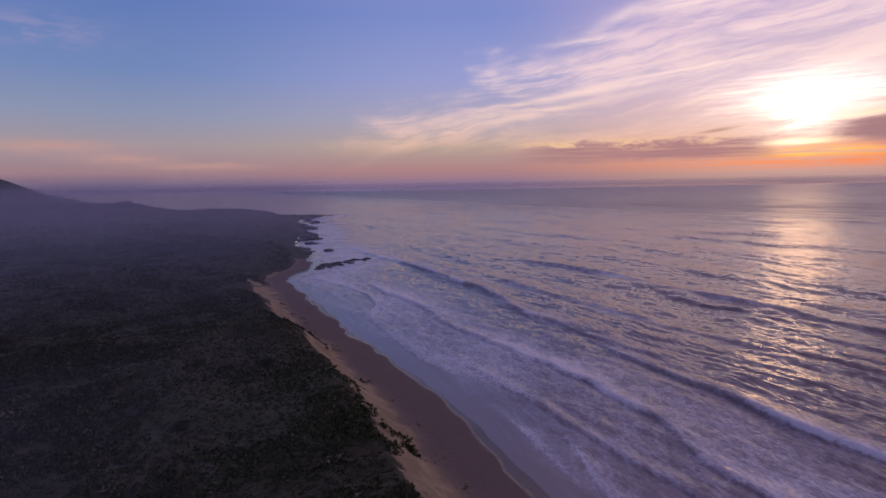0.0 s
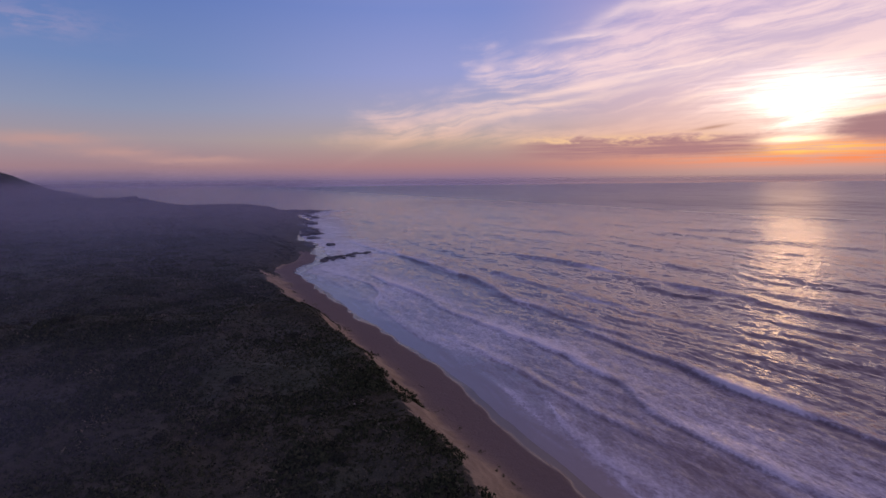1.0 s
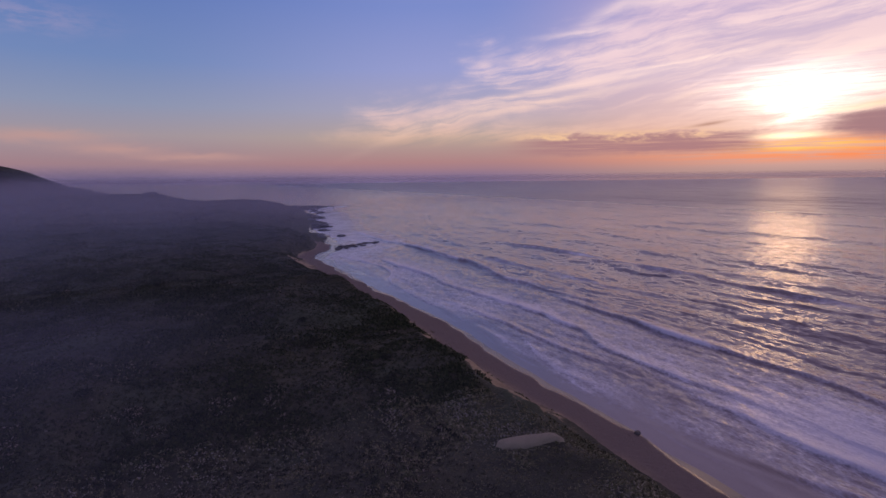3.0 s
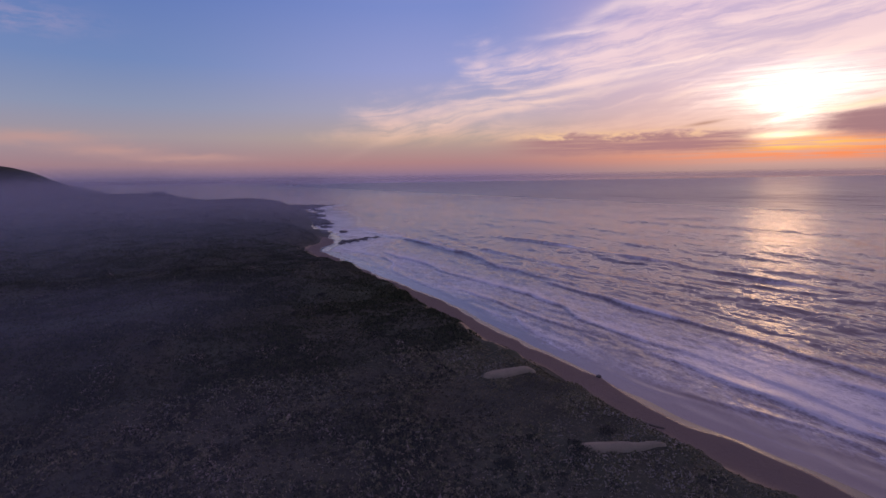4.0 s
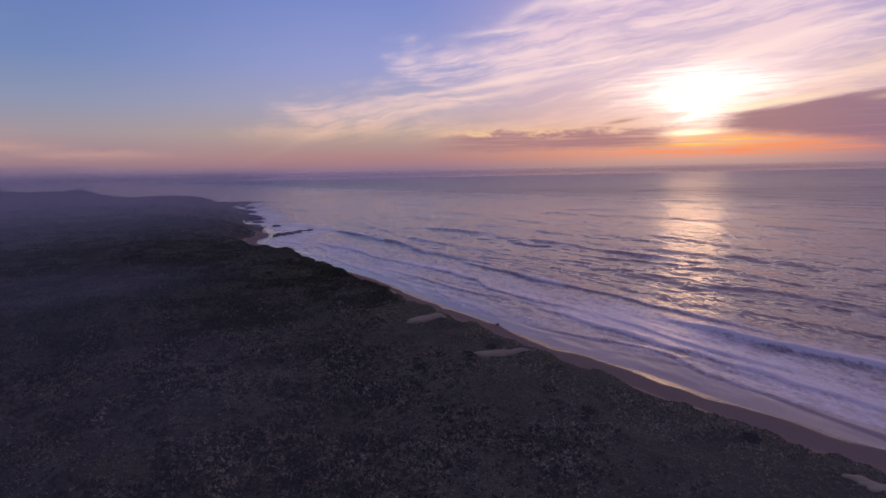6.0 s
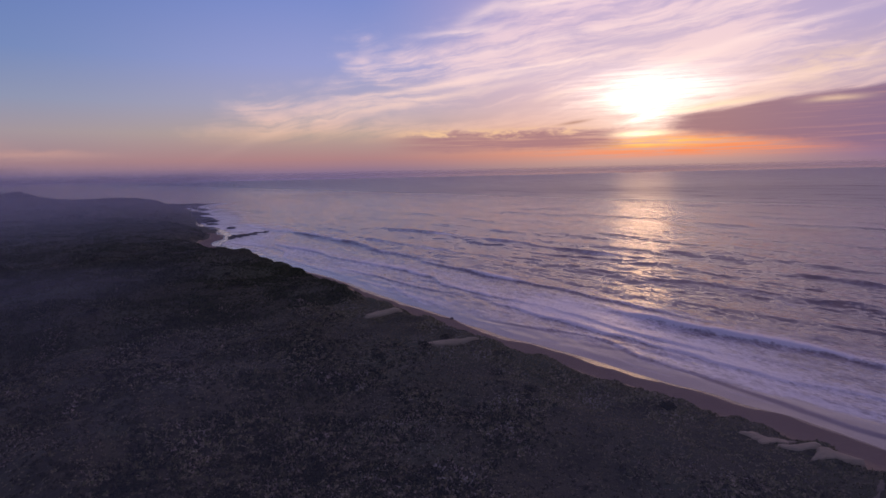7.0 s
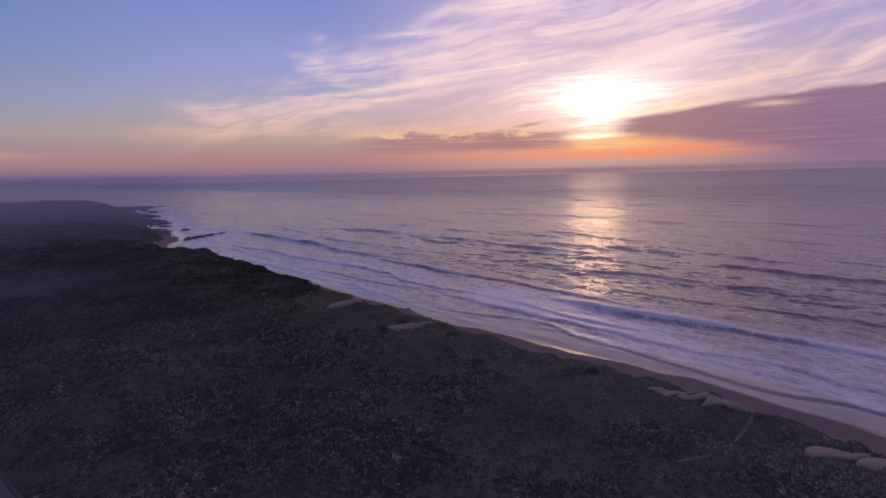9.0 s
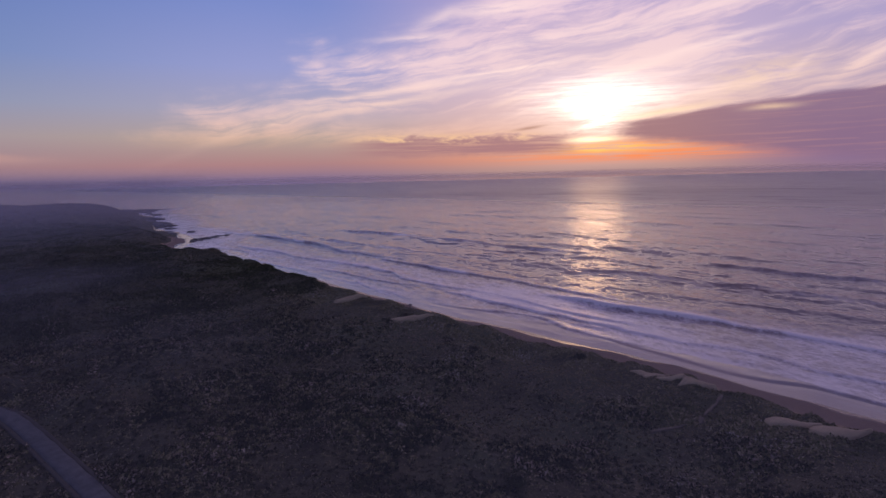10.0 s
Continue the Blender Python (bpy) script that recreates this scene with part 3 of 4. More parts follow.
def breaker(v0, s0, s1, amp, front, tail, white, fade=30, seed=0, lean=0.0, rim=0.5, sheet_width=9.0):
    """A wave running in: steep towards the shore, white water spread on its shore side."""
    global waves, foam, front_line
    line = v0 + 5.5 * grain(S / 58, S * 0, 31 + seed) + 1.8 * grain(S / 19, S * 0, 57 + seed) + 0.7 * grain(S / 7, S * 0, 77 + seed) + lean * (S - (s0 + s1) / 2)
    q = V - line
    span = step(S, s0 - fade, s0 + fade) * step(S, s1 + fade, s1 - fade) * (0.75 + 0.35 * grain(S / 33, S * 0, 91 + seed))
    shape = np.where(q < 0, np.exp(-(q / front) ** 2), np.exp(-(q / tail) ** 2))
    waves += amp * span * shape
    waves -= 0.12 * amp * span * np.exp(-((q + 2.6 * front) / (1.8 * front)) ** 2)
    patch = np.clip(0.8 + 0.5 * grain(S / 27, S * 0, 120 + seed), 0.4, 1)
    if v0 < 62:
        back = np.exp(-np.clip(q, 0, None) / sheet_width)
        foam = foam + white * span * patch * step(q, -1.0 * front - 0.2, -0.3 * front + 0.1) * back
        front_line = np.maximum(front_line, rim * np.clip(span, 0, 1) * np.exp(-((q + 0.5 * front) / 0.55) ** 2) * step(grain(S / 15, S * 0, 140 + seed), -0.5, 0.3))
    else:
        foam = foam + white * span * patch * (np.exp(-((q + front * 0.9) / (front * 1.2)) ** 2) + 0.55 * step(q, -14, -2) * step(q, 1.0, -1.5))


breaker(41, -560, -335, 1.45, 0.9, 4.5, 0.85, fade=12, seed=1, sheet_width=7.0)
breaker(47, -345, -212, 0.95, 0.9, 4.5, 0.7, fade=12, seed=14, sheet_width=6.0, lean=0.03)
breaker(56, -225, -20, 0.85, 0.9, 4.5, 0.5, seed=15, sheet_width=5.0, lean=0.05)
breaker(29, -300, -90, 0.7, 0.5, 3.6, 0.62, fade=22, seed=2, sheet_width=12.0)
breaker(27, -362, -318, 0.5, 0.45, 3.4, 0.5, fade=12, seed=16, sheet_width=8.0)
breaker(20, -560, -296, 0.5, 0.4, 3.4, 0.55, fade=16, seed=3, sheet_width=16.0, rim=0.25)
breaker(12.5, -275, -205, 0.35, 0.4, 2.4, 0.35, fade=12, seed=5, sheet_width=10.0)
breaker(6.5, -520, -318, 0.38, 0.4, 2.4, 0.42, fade=12, seed=4, sheet_width=11.0, rim=0.3)
breaker(4.2, -285, -236, 0.12, 0.3, 2.0, 0.22, fade=8, seed=17, sheet_width=5.0, rim=0.9)
breaker(9.0, -292, -250, 0.16, 0.3, 2.0, 0.25, fade=8, seed=18, sheet_width=6.0, rim=0.9, lean=0.12)
breaker(10, -215, -70, 0.3, 0.4, 2.2, 0.5, fade=20, seed=19, sheet_width=12.0)
breaker(60, -200, 60, 0.8, 2.2, 5.0, 0.5, seed=6)
breaker(95, -460, -320, 0.85, 2.4, 6.0, 0.45, seed=7)
breaker(113, -300, -215, 0.95, 2.4, 6.0, 0.25, seed=8)
breaker(126, -290, -80, 1.05, 2.5, 6.0, 0.55, seed=9)
breaker(131, -480, -340, 1.0, 2.5, 6.0, 0.35, seed=10)
breaker(155, -330, -270, 1.0, 2.6, 6.0, 0.0, seed=11)
breaker(80, -250, -60, 0.7, 2.3, 5.5, 0.35, seed=12)
breaker(70, -420, -330, 0.5, 2.0, 4.0, 0.0, seed=13)
for i in range(70):
    v0, s0 = 100 + 620 * rng.random() ** 1.3, -640 + 1000 * rng.random()
    breaker(v0, s0, s0 + 60 + 150 * rng.random(), 0.12 + 0.26 * rng.random(), 1.1 + v0 / 400, 3.0 + v0 / 150, 0.0, fade=22, seed=20 + i, lean=0.06 * (rng.random() - 0.5))
for i in range(16):
    length = 7 * 1.17 ** i
    turn = rng.normal(0, 0.33)
    waves += 0.008 * length ** 0.75 * np.sin((V * math.cos(turn) + S * math.sin(turn)) * 2 * math.pi / length + rng.random() * 6.3 + 1.6 * grain(S / 60, V / 60, 200 + i)) * step(OFF, 30, 90) * step(V, 900 * length / 20, 200)
grid = np.gradient(V[0])[None, :] * np.ones_like(V)
along_grid = np.gradient(S[:, 0])[:, None] * np.ones_like(V)
bend = 5.0 * grain(S / 70, V / 40, 310)
for i, cell in enumerate((1.7, 2.9, 5.0, 9.0, 16.0, 30.0, 60.0)):
    fits = step(grid, cell * 0.62, cell * 0.36) * step(along_grid, cell * 2.6, cell * 1.4)
    waves += 0.075 * cell * (0.9 if cell < 4 else 0.25 if cell < 7 else 0.10 if cell < 12 else 0.06) * (0.45 + 0.55 * step(OFF, 40, 75)) * fits * grain(S / (cell * 2.6), (V + bend) / cell, 302 + i)
patches = grain(S / 26, V / 14, 330) + 0.6 * grain(S / 11, V / 7, 331)
foam = foam + 0.16 * patches * step(OFF, 62, 40) + 0.34 * step(patches, 0.7, 1.2) * step(OFF, 150, 90) * step(OFF, 40, 60)
waves *= step(OFF, -2, 8) * 0.95 + 0.05
rocks_zone = step(S, -60, 20) * step(OFF, 60, 5)
edge = 2.0 + 3.5 * step(S, -285, -312) + 2.0 * grain(S / 14, S * 0, 340)
foam = np.clip(foam + 0.25 * rocks_zone + 0.22 * step(S, -150, -60) * step(OFF, 50, 20), 0, 1.1) * step(OFF, edge, edge + 4)
front_line = np.maximum(front_line, 0.35 * np.exp(-((OFF - 0.8 - 0.5 * edge) / 0.5) ** 2) * step(grain(S / 11, S * 0, 341), -0.2, 0.5)) * step(OFF, 0, 1)
X, Y = ground_plan(S, V)
sea = sheet("water", X, Y, waves + 0.12, WATER, (("along", S), ("off", V), ("foam", foam), ("front", front_line), ("shore", OFF)))
tagged(sea, "violet evening sea with white surf and rolling breakers", "sea", kind="structure")


# ---------------------------------------------------------------- small builders
def part(name, bm, material, parent=None, label=""):
    me = bpy.data.meshes.new(name)
    bm.to_mesh(me)
    bm.free()
    me.materials.append(material)
    ob = new(name, me)
    if parent is not None:
        ob.parent = parent
    return tagged(ob, label)


def tufts(name, centres, radii, leaves, material, seed, leaf=1.0):
    """Many leafy clumps in one mesh: tilted leaf blades over squat domes."""
    r = np.random.default_rng(seed)
    n = len(centres)
    ang, up = r.random((n, leaves)) * 2 * np.pi, r.random((n, leaves)) ** 0.7
    ring = np.sqrt(1 - 0.85 * up * up)
    c = np.stack([np.cos(ang) * ring, np.sin(ang) * ring, up * 0.72], -1) * (0.75 + 0.4 * r.random((n, leaves, 1)))
    c = c * radii[:, None, None] + centres[:, None, :]
    out = np.stack([np.cos(ang), np.sin(ang), 0.6 + up], -1)
    a = np.cross(out, r.normal(size=(n, leaves, 3)))
    a /= np.linalg.norm(a, axis=-1, keepdims=True) + 1e-9
    b = np.cross(out, a)
    b /= np.linalg.norm(b, axis=-1, keepdims=True) + 1e-9
    b = b * 0.8 + out * r.normal(0.15, 0.35, (n, leaves, 1))
    size = leaf * radii[:, None, None] * (0.35 + 0.35 * r.random((n, leaves, 1)))
    tri = np.stack([c - a * size * 0.6 - b * size * 0.4, c + a * size * 0.6 - b * size * 0.3, c + b * size], 2).reshape(-1, 3)
    me = bpy.data.meshes.new(name)
    # each clump is one island: its blades meet at a hidden heart
    me.vertices.add(len(tri))
    me.vertices.foreach_set("co", tri.astype(np.float32).ravel())
    count = len(tri) // 3
    me.loops.add(len(tri))
    me.loops.foreach_set("vertex_index", np.arange(len(tri), dtype=np.int32))
    me.polygons.add(count)
    me.polygons.foreach_set("loop_start", np.arange(0, len(tri), 3, dtype=np.int32))
    me.update(calc_edges=True)
    me.materials.append(material)
    return new(name, me)


# ---------------------------------------------------------------- road
def ribbon(name, points, half, lift, thick, material):
    pts = [Vector((*p, 0)) for p in points]
    fine = []
    for i in range(len(pts) - 1):
        p0, p1, p2, p3 = pts[max(i - 1, 0)], pts[i], pts[i + 1], pts[min(i + 2, len(pts) - 1)]
        for j in range(10):
            t = j / 10
            fine.append(0.5 * (2 * p1 + (p2 - p0) * t + (2 * p0 - 5 * p1 + 4 * p2 - p3) * t * t + (3 * p1 - p0 - 3 * p2 + p3) * t ** 3))
    bm = bmesh.new()
    rows = []
    for i, q in enumerate(fine):
        d = (fine[min(i + 1, len(fine) - 1)] - fine[max(i - 1, 0)]).normalized()
        side = Vector((-d.y, d.x, 0))
        z = float(height_at(q.x, q.y)) + lift
        row = []
        for k, dz in ((-half, -thick), (-half + 0.05, 0), (-half * 0.4, 0.04), (half * 0.4, 0.04), (half - 0.05, 0), (half, -thick)):
            w = q + side * (k + (0.07 * math.sin(i * 1.7) if abs(k) > half * 0.9 else 0))
            row.append(bm.verts.new((w.x, w.y, z + dz)))
        rows.append(row)
    for a, b in zip(rows, rows[1:]):
        for i in range(5):
            bm.faces.new((a[i], a[i + 1], b[i + 1], b[i]))
    bmesh.ops.recalc_face_normals(bm, faces=bm.faces)
    for f in bm.faces:
        f.smooth = True
    return part(name, bm, material)


tagged(ribbon("road", ROAD, 1.12, 0.30, 0.5, ASPHALT), "narrow grey asphalt road through dark scrub", "road", kind="structure")


def shifted(points, by):
    out = []
    for i, (x, y) in enumerate(points):
        (x0, y0), (x1, y1) = points[max(i - 1, 0)], points[min(i + 1, len(points) - 1)]
        n = math.hypot(x1 - x0, y1 - y0)
        out.append((x - (y1 - y0) / n * by, y + (x1 - x0) / n * by))
    return out


for by in (-1.36, 1.36):
    tagged(ribbon("verge", shifted(ROAD, by), 0.28, 0.24, 0.5, VERGE), "sandy verge along the asphalt road", "verge", kind="structure")


# ---------------------------------------------------------------- bare sand among the scrub
def sand_patch(x, y, a, b, turn, rise, seed, label, material):
    """A hump of blown sand with a ragged rim, lying on the dune top."""
    r = random.Random(seed)
    ph = [r.random() * 6.3 for _ in range(5)]
    bm = bmesh.new()
    c, s = math.cos(radians(turn)), math.sin(radians(turn))
    rings, segs = 9, 44
    level = float(height_at(x, y))
    grid = []
    for i in range(rings + 1):
        t = i / rings
        row = []
        for j in range(segs):
            th = 2 * math.pi * j / segs
            wild = 0.3 if rise > 0.5 else 1.4
            rim = 1 + wild * (0.13 * math.sin(2 * th + ph[0]) + 0.11 * math.sin(3 * th + ph[1]) + 0.08 * math.sin(7 * th + ph[2]) + 0.05 * math.sin(12 * th + ph[3]))
            px, py = a * t * rim * math.cos(th), b * t * rim * math.sin(th)
            if rise > 0.5:
                py = py * (1 - 0.5 * px / a) - 0.12 * b * (px / a) ** 2
            wx, wy = x + px * c - py * s, y + px * s + py * c
            ground = float(height_at(wx, wy))
            z = max(ground + 0.06, 0.55 * level + 0.45 * ground) + rise * (1 - t * t) + ((0.22 if rise > 0.5 else 0.1) if t < 0.99 else -0.9)
            row.append(bm.verts.new((wx, wy, z)))
        grid.append(row)
    for p, q in zip(grid[1:], grid[2:]):
        for j in range(segs):
            bm.faces.new((p[j], q[j], q[(j + 1) % segs], p[(j + 1) % segs]))
    for v in grid[0][1:]:
        bm.verts.remove(v)
    for j in range(segs):
        bm.faces.new((grid[0][0], grid[1][j], grid[1][(j + 1) % segs]))
    bmesh.ops.recalc_face_normals(bm, faces=bm.faces)
    for f in bm.faces:
        f.smooth = True
    return tagged(part("sand_patch", bm, material), label, "sand patch", group="bare sand patches on the dunes")


PATCHES = [(9.5, 12.5, 5.0, 1.25, -2, 0.9), (19.5, -14.3, 6.6, 0.85, -7, 0.8), (52.5, -62.0, 3.4, 1.1, -30, 0.35), (54.4, -65.1, 2.5, 0.7, -30, 0.25),
           (57.4, -67.4, 3.4, 1.0, 0, 0.35), (57.5, -85.2, 4.0, 1.4, -25, 0.6), (60.5, -89.5, 4.4, 1.5, -25, 0.7),
           (42.4, -77.6, 2.7, 0.42, -3, 0.12), (48.2, -78.2, 1.4, 0.38, 55, 0.12), (51.8, -76.3, 2.6, 0.38, 22, 0.12), (55.6, -74.4, 1.6, 0.35, 35, 0.12), (31.0, 4.5, 3.0, 0.5, -30, 0.15)]
for i, (x, y, a_, b_, turn, rise) in enumerate(PATCHES):
    sand_patch(x, y, a_, b_, turn, rise, 40 + i, "pale hump of bare blown sand ringed by dark scrub" if i < 2 else "flat hollow of pale sand near the dune edge" if i < 7 else "narrow sandy track worn through the scrub", SAND if i < 7 else TRACK)


# ---------------------------------------------------------------- rocks
def rock_mesh(seed, flat):
    bm = bmesh.new()
    bmesh.ops.create_icosphere(bm, subdivisions=3, radius=1)
    off = Vector((seed * 3.7, seed * 1.3, seed * 5.1))
    for v in bm.verts:
        d = v.co.normalized()
        v.co = d * (1 + 0.45 * noise.noise(d * 1.3 + off) + 0.22 * noise.noise(d * 3.1 + off) + 0.08 * noise.noise(d * 8 + off))
        v.co.z *= flat
    me = bpy.data.meshes.new("rock")
    bm.to_mesh(me)
    bm.free()
    me.materials.append(ROCK)
    return me


ROCKS = [rock_mesh(i, 0.45 + 0.12 * (i % 3)) for i in range(5)]
rr = random.Random(9)


def rock(x, y, z, size, label, group, squash=1.0):
    ob = new("rock", ROCKS[rr.randrange(5)])
    ob.matrix_world = pose(x, y, z, rr.uniform(-8, 8), rr.uniform(-8, 8), rr.uniform(0, 360)) @ Matrix.Diagonal((size * rr.uniform(0.8, 1.4), size * rr.uniform(0.7, 1.1), size * squash, 1))
    return tagged(ob, label, "rock", group=group)


boulder = rock(31.1, 29.2, 0.35, 0.6, "dark boulder alone on the wet sand at the waterline", "", 0.8)
boulder.name = "boulder"
for i in range(34):
    t = i / 33
    s_, v_ = -34 + 20 * t + rr.gauss(0, 3.5 * (1 - 0.7 * t)), 15 + 35 * t + rr.gauss(0, 1.5)
    x, y = ground_plan(s_, v_)
    rock(x, y, 0.1, rr.uniform(1.2, 3.4) * (1.1 - 0.5 * t), "black wave-washed rock of the low spit", "rocks of the spit", 0.55)
for i in range(44):
    s_ = 20 + 600 * (i / 43) + rr.gauss(0, 6)
    v_ = float(waterline(np.array([s_]))[0]) + rr.uniform(-2, 9 + 12 * rr.random())
    x, y = ground_plan(s_, v_)
    rock(x, y, 0.0, rr.uniform(2, 6) * (1 + s_ / 900), "dark rock shelf in the surf below the far cliffs", "rocks along the far shore", 0.5)

# ---------------------------------------------------------------- scrub
rng = np.random.default_rng(11)


def scatter(n, s0, s1, d0, d1, power=1.0):
    s = s0 + (s1 - s0) * rng.random(n)
    d = d0 + (d1 - d0) * rng.random(n) ** power
    v = waterline(s) - d
    x, y = ground_plan(s, v)
    keep = (road_distance(x, y) > 1.5)
    for px, py, a_, b_, turn, rise in PATCHES:
        c, q = math.cos(radians(turn)), math.sin(radians(turn))
        lx, ly = (x - px) * c + (y - py) * q, -(x - px) * q + (y - py) * c
        keep &= (lx / (a_ * 0.9)) ** 2 + (ly / (b_ * 0.85)) ** 2 > 1
    face = d < 22.5 + 2.5 * grain(s / 7, s * 0, 401)
    bare = face & (s > -305) & (s < -90) & (grain(s / 4, d / 3, 400) < 0.42)
    keep &= ~bare
    keep &= ~((s < -332) & (d < 16.5 + 1.5 * grain(s / 6, s * 0, 402)))
    clump = grain(x / 7, y / 7, 410) + 0.6 * grain(x / 2.6, y / 2.6, 411)
    keep &= clump > -1.3 - 0.4 * rng.random(n)
    z = land_height(s, v)
    return np.stack([x, y, z - 0.12], -1)[keep]


def lumps(p, low, high):
    """Sizes of the clumps: thickets grow taller than the heath between them."""
    thick = step(grain(p[:, 0] / 9, p[:, 1] / 9, 412) + 0.5 * grain(p[:, 0] / 3.5, p[:, 1] / 3.5, 413), -0.5, 0.9)
    return low + (high - low) * thick * (0.35 + 0.65 * rng.random(len(p)))


near = scatter(54000, -500, -275, 36, 190, 0.85)
tagged(tufts("scrub", near, lumps(near, 0.30, 0.82), 17, SCRUB, 1, 0.95), "low dark heath scrub with pale dry tips", "scrub", kind="stuff")
dune = scatter(62000, -500, -290, 14, 150, 1.7)
tagged(tufts("dune_heath", dune, lumps(dune, 0.24, 0.66), 14, GRASS, 5, 0.95), "wind-bent heath and dry grass along the dune tops", "heath", kind="stuff")
north = scatter(56000, -292, -130, 16, 190, 1.1)
tagged(tufts("heath", north, lumps(north, 0.32, 0.85), 14, HEATH, 6, 0.95), "dense dark green heath over the dune land", "heath", kind="stuff")
mid = scatter(34000, -150, 80, 14.5, 240, 1.1)
tagged(tufts("scrub", mid, lumps(mid, 0.40, 1.0), 11, HEATH, 2, 1.0), "low dark heath scrub on the dune tops", "scrub", kind="stuff")
far_ = scatter(16000, 60, 560, 18, 420, 1.0)
tagged(tufts("scrub", far_, 0.7 + 1.0 * rng.random(len(far_)) ** 2, 7, SCRUB, 3), "distant dark scrub on the misty hills", "scrub", kind="stuff")
rim = scatter(5000, -500, -60, 11.5, 21.5, 1.0)
tagged(tufts("dune_grass", rim, 0.18 + 0.25 * rng.random(len(rim)), 9, GRASS, 4), "tufts of dune grass on the seaward slope", "dune grass", kind="stuff")

# ---------------------------------------------------------------- single bushes
def shrub(seed):
    """A squat bush: leaning stems under a dense uneven crown."""
    r = random.Random(seed)
    base = new("shrub")
    bm = bmesh.new()
    for _ in range(6):
        a_, lean = r.uniform(0, 6.28), r.uniform(0.3, 0.9)
        top = Vector((math.cos(a_) * lean, math.sin(a_) * lean, r.uniform(0.5, 0.8)))
        made = bmesh.ops.create_cone(bm, segments=6, radius1=0.06, radius2=0.02, depth=top.length, cap_ends=True)
        bmesh.ops.transform(bm, verts=made["verts"], matrix=Matrix.Translation(top / 2) @ top.to_track_quat("Z", "Y").to_matrix().to_4x4())
    part("stems", bm, TWIG, base)
    lobes = np.array([[r.uniform(-0.6, 0.6), r.uniform(-0.6, 0.6), r.uniform(0.1, 0.45)] for _ in range(7)])
    crown = tufts("foliage", lobes, np.array([r.uniform(0.45, 0.75) for _ in range(7)]), 90, SCRUB, seed, leaf=0.42)
    crown.parent = base
    return tagged(base, "dark rounded evergreen bush standing above the low scrub", "shrub", group="bushes on the dune plateau")


kinds = [shrub(70 + i) for i in range(4)]
spots = scatter(110, -455, -120, 24, 150, 0.9)
for i, (x, y, z) in enumerate(spots):
    size = rr.uniform(0.8, 1.7)
    m = pose(x, y, z, 0, 0, rr.uniform(0, 360))
    if i < 4:
        kinds[i].scale = (size, size, size * 0.85)
        kinds[i].matrix_basis = m @ Matrix.Diagonal((size, size, size * 0.85, 1))
    else:
        copy_thing(kinds[i % 4], m)

# a flat-topped knoll of rock on the far ridge
bm = bmesh.new()
for dx, dy, w_, d_, h_ in ((0, 0, 7.5, 6, 5.5), (-6.5, 1, 4.5, 5, 4.2), (6.5, 0.5, 5, 5, 3.2), (11, 1, 4, 4, 1.8)):
    made = bmesh.ops.create_cube(bm, size=1)
    bmesh.ops.scale(bm, vec=(w_ * 1.3, d_, h_ + 3), verts=made["verts"])
    bmesh.ops.translate(bm, vec=(dx, dy, h_ / 2 - 1.5), verts=made["verts"])
bmesh.ops.subdivide_edges(bm, edges=bm.edges[:], cuts=5, use_grid_fill=True)
for v in bm.verts:
    v.co += 0.9 * noise.noise_vector(v.co * 0.45) + 0.35 * noise.noise_vector(v.co * 1.3)
knoll = part("rock_outcrop", bm, ROCK)
knoll.matrix_world = pose(-300, 503, float(height_at(-300, 503)) - 0.8, 0, 0, 24) @ Matrix.Diagonal((1.0, 1.0, 1.0, 1))
tagged(knoll, "flat-topped dark rock outcrop on the misty ridge", "rock outcrop")

# ---------------------------------------------------------------- mist over the land
def curtain(s, density, material, label, v1, top=50):
    """A thin standing veil of mist across the land, thin at the ground and thinning out above."""
    a_, b_ = np.meshgrid(np.linspace(0, 1, 60), np.linspace(0, 1, 24), indexing="ij")
    v0 = v1 - 760
    x, y = ground_plan(s + 26 * np.sin(a_ * 3.14) + 6 * grain(a_ * 5, a_ * 0, 3), v0 + (v1 - v0) * a_)
    z = 2 + (top - 2) * b_
    thin = step(a_, 0, 0.1) * step(a_, 1, 0.92) * step(z, 6, 27) * step(z, top, top - 10)
    ob = sheet("mist", x, y, z, material, (("veil", density * thin),))
    ob.visible_shadow = False
    return tagged(ob, label, "mist", kind="stuff")


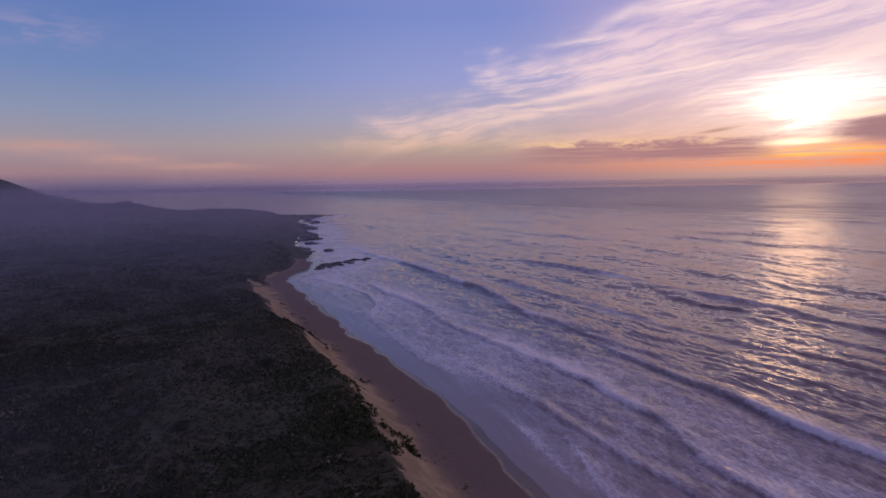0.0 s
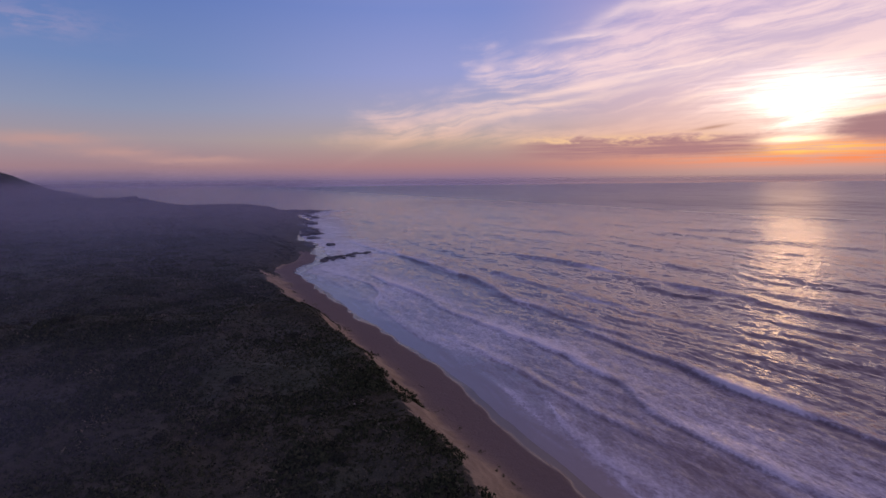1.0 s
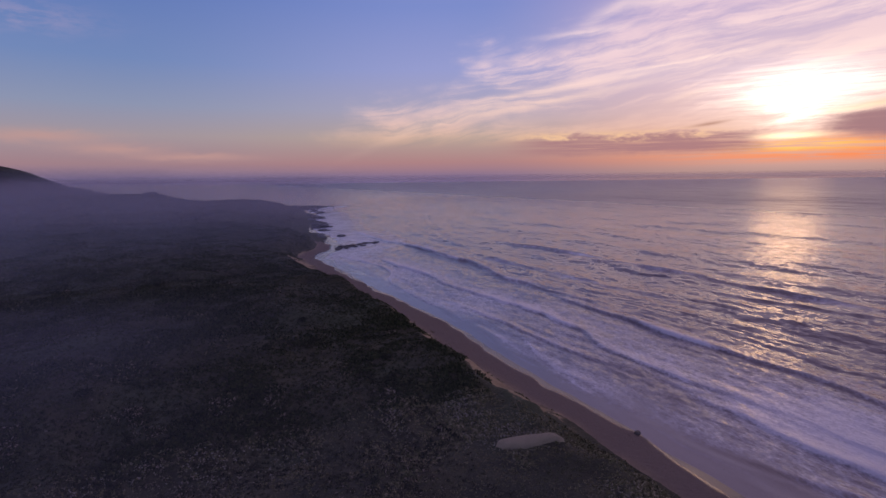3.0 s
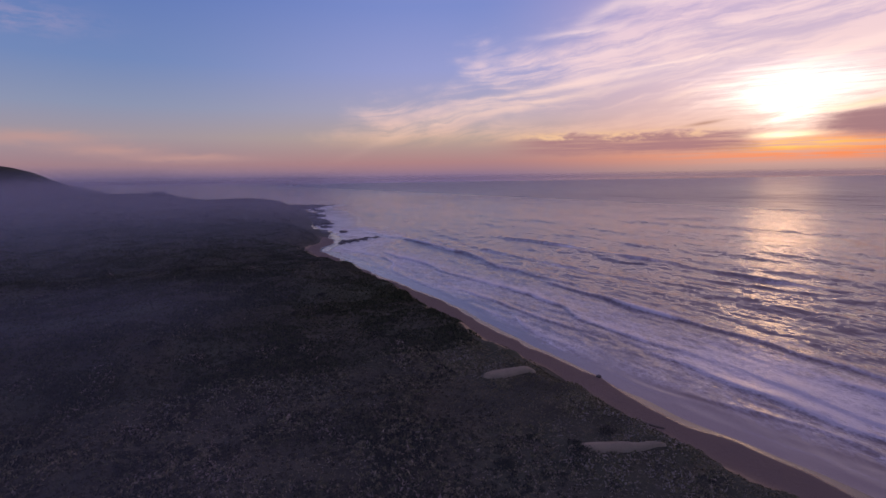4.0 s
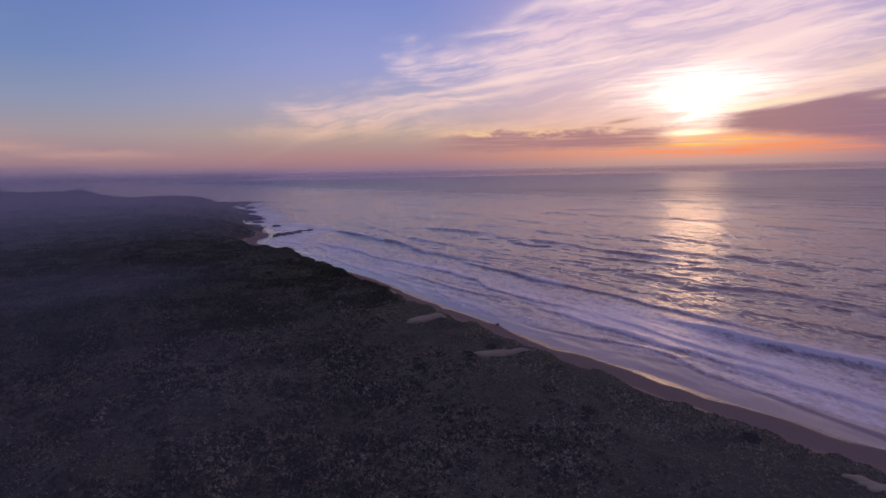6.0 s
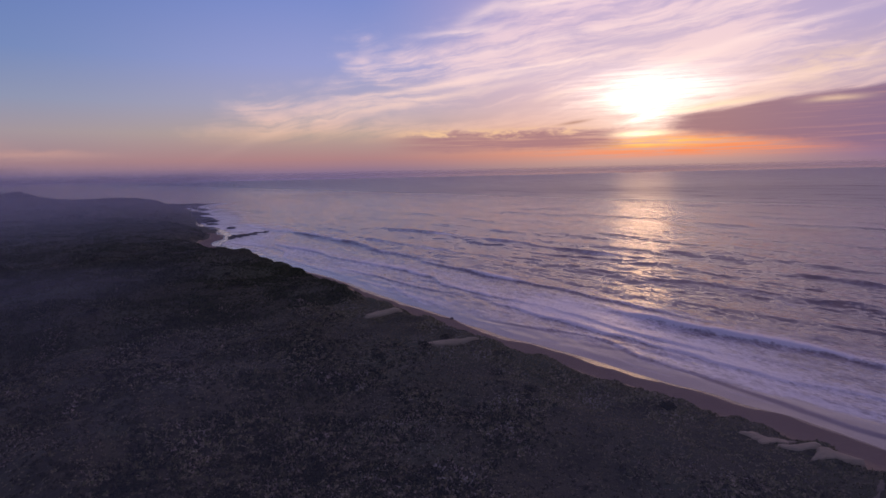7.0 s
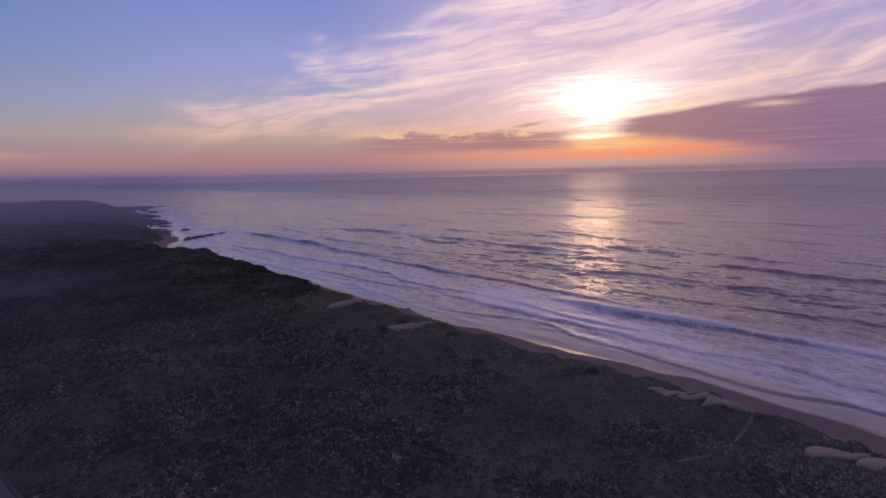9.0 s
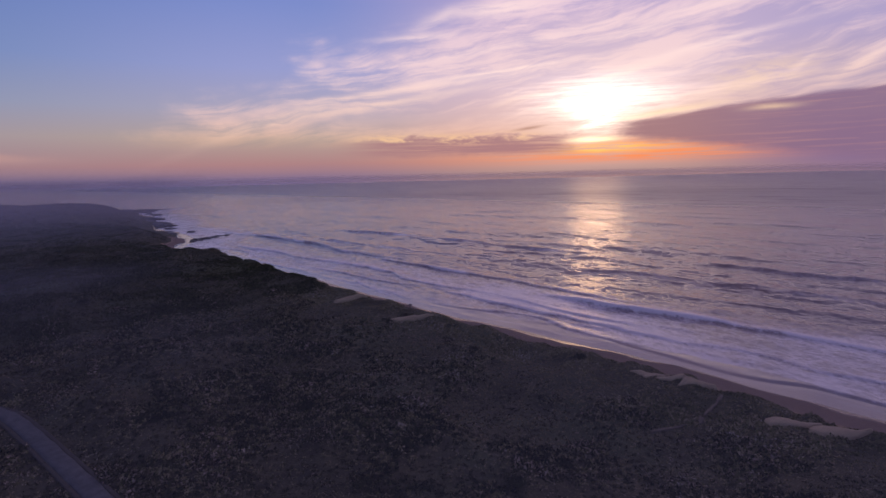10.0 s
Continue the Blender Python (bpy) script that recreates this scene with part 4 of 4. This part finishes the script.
curtain(-190, 0.30, MIST_LAND, "thin blue evening mist over the scrub", 5)
curtain(-90, 0.32, MIST_LAND, "thin blue evening mist over the scrub", 25)
curtain(20, 0.26, MIST_FAR, "pale violet mist over the misty shore", 60)
curtain(140, 0.22, MIST_FAR, "pale violet mist below the hills", 85)
curtain(330, 0.20, MIST_FAR, "pale violet mist below the hills", 120)
curtain(490, 0.15, MIST_HILL, "blue evening mist before the far hill", -60, 66)


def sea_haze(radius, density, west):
    """A tinted see-through sheet imitating haze over the sea, thin at the water and thinning out above."""
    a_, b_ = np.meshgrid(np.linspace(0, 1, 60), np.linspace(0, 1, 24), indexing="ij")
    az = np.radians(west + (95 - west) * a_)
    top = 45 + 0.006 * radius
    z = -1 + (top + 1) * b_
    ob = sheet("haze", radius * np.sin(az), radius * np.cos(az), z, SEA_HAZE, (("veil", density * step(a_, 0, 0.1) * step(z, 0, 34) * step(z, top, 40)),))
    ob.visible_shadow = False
    return tagged(ob, "see-through violet sheet imitating sea haze along the horizon", "haze", kind="stuff")


# two added sheets veil the far water and soften the horizon
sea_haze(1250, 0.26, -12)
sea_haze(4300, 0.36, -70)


def blanket(s0, s1, d0, d1, z, thin_part, thick_part):
    """A level film of ground mist, with one thicker bank lying in the hollow."""
    a_, b_ = np.meshgrid(np.linspace(0, 1, 90), np.linspace(0, 1, 60), indexing="ij")
    s, d = s0 + (s1 - s0) * a_, d0 + (d1 - d0) * b_
    x, y = ground_plan(s, waterline(s) - d)
    bank = np.exp(-((s + 272) / 55) ** 2) * step(d, 35, 95) * step(d, 340, 200)
    fade = step(a_, 0, 0.1) * step(a_, 1, 0.8) * step(b_, 0, 0.06) * step(b_, 1, 0.8)
    ob = sheet("mist", x, y, z + 1.2 * grain(a_ * 9, b_ * 9, 53), MIST_LAND, (("veil", (thin_part * (1 + 0.8 * step(s, -300, -360)) + thick_part * bank) * fade),))
    ob.visible_shadow = False
    return tagged(ob, "thin film of blue evening mist over the scrub", "mist", kind="stuff")


blanket(-640, -140, 22, 420, 17, 0.06, 0.19)
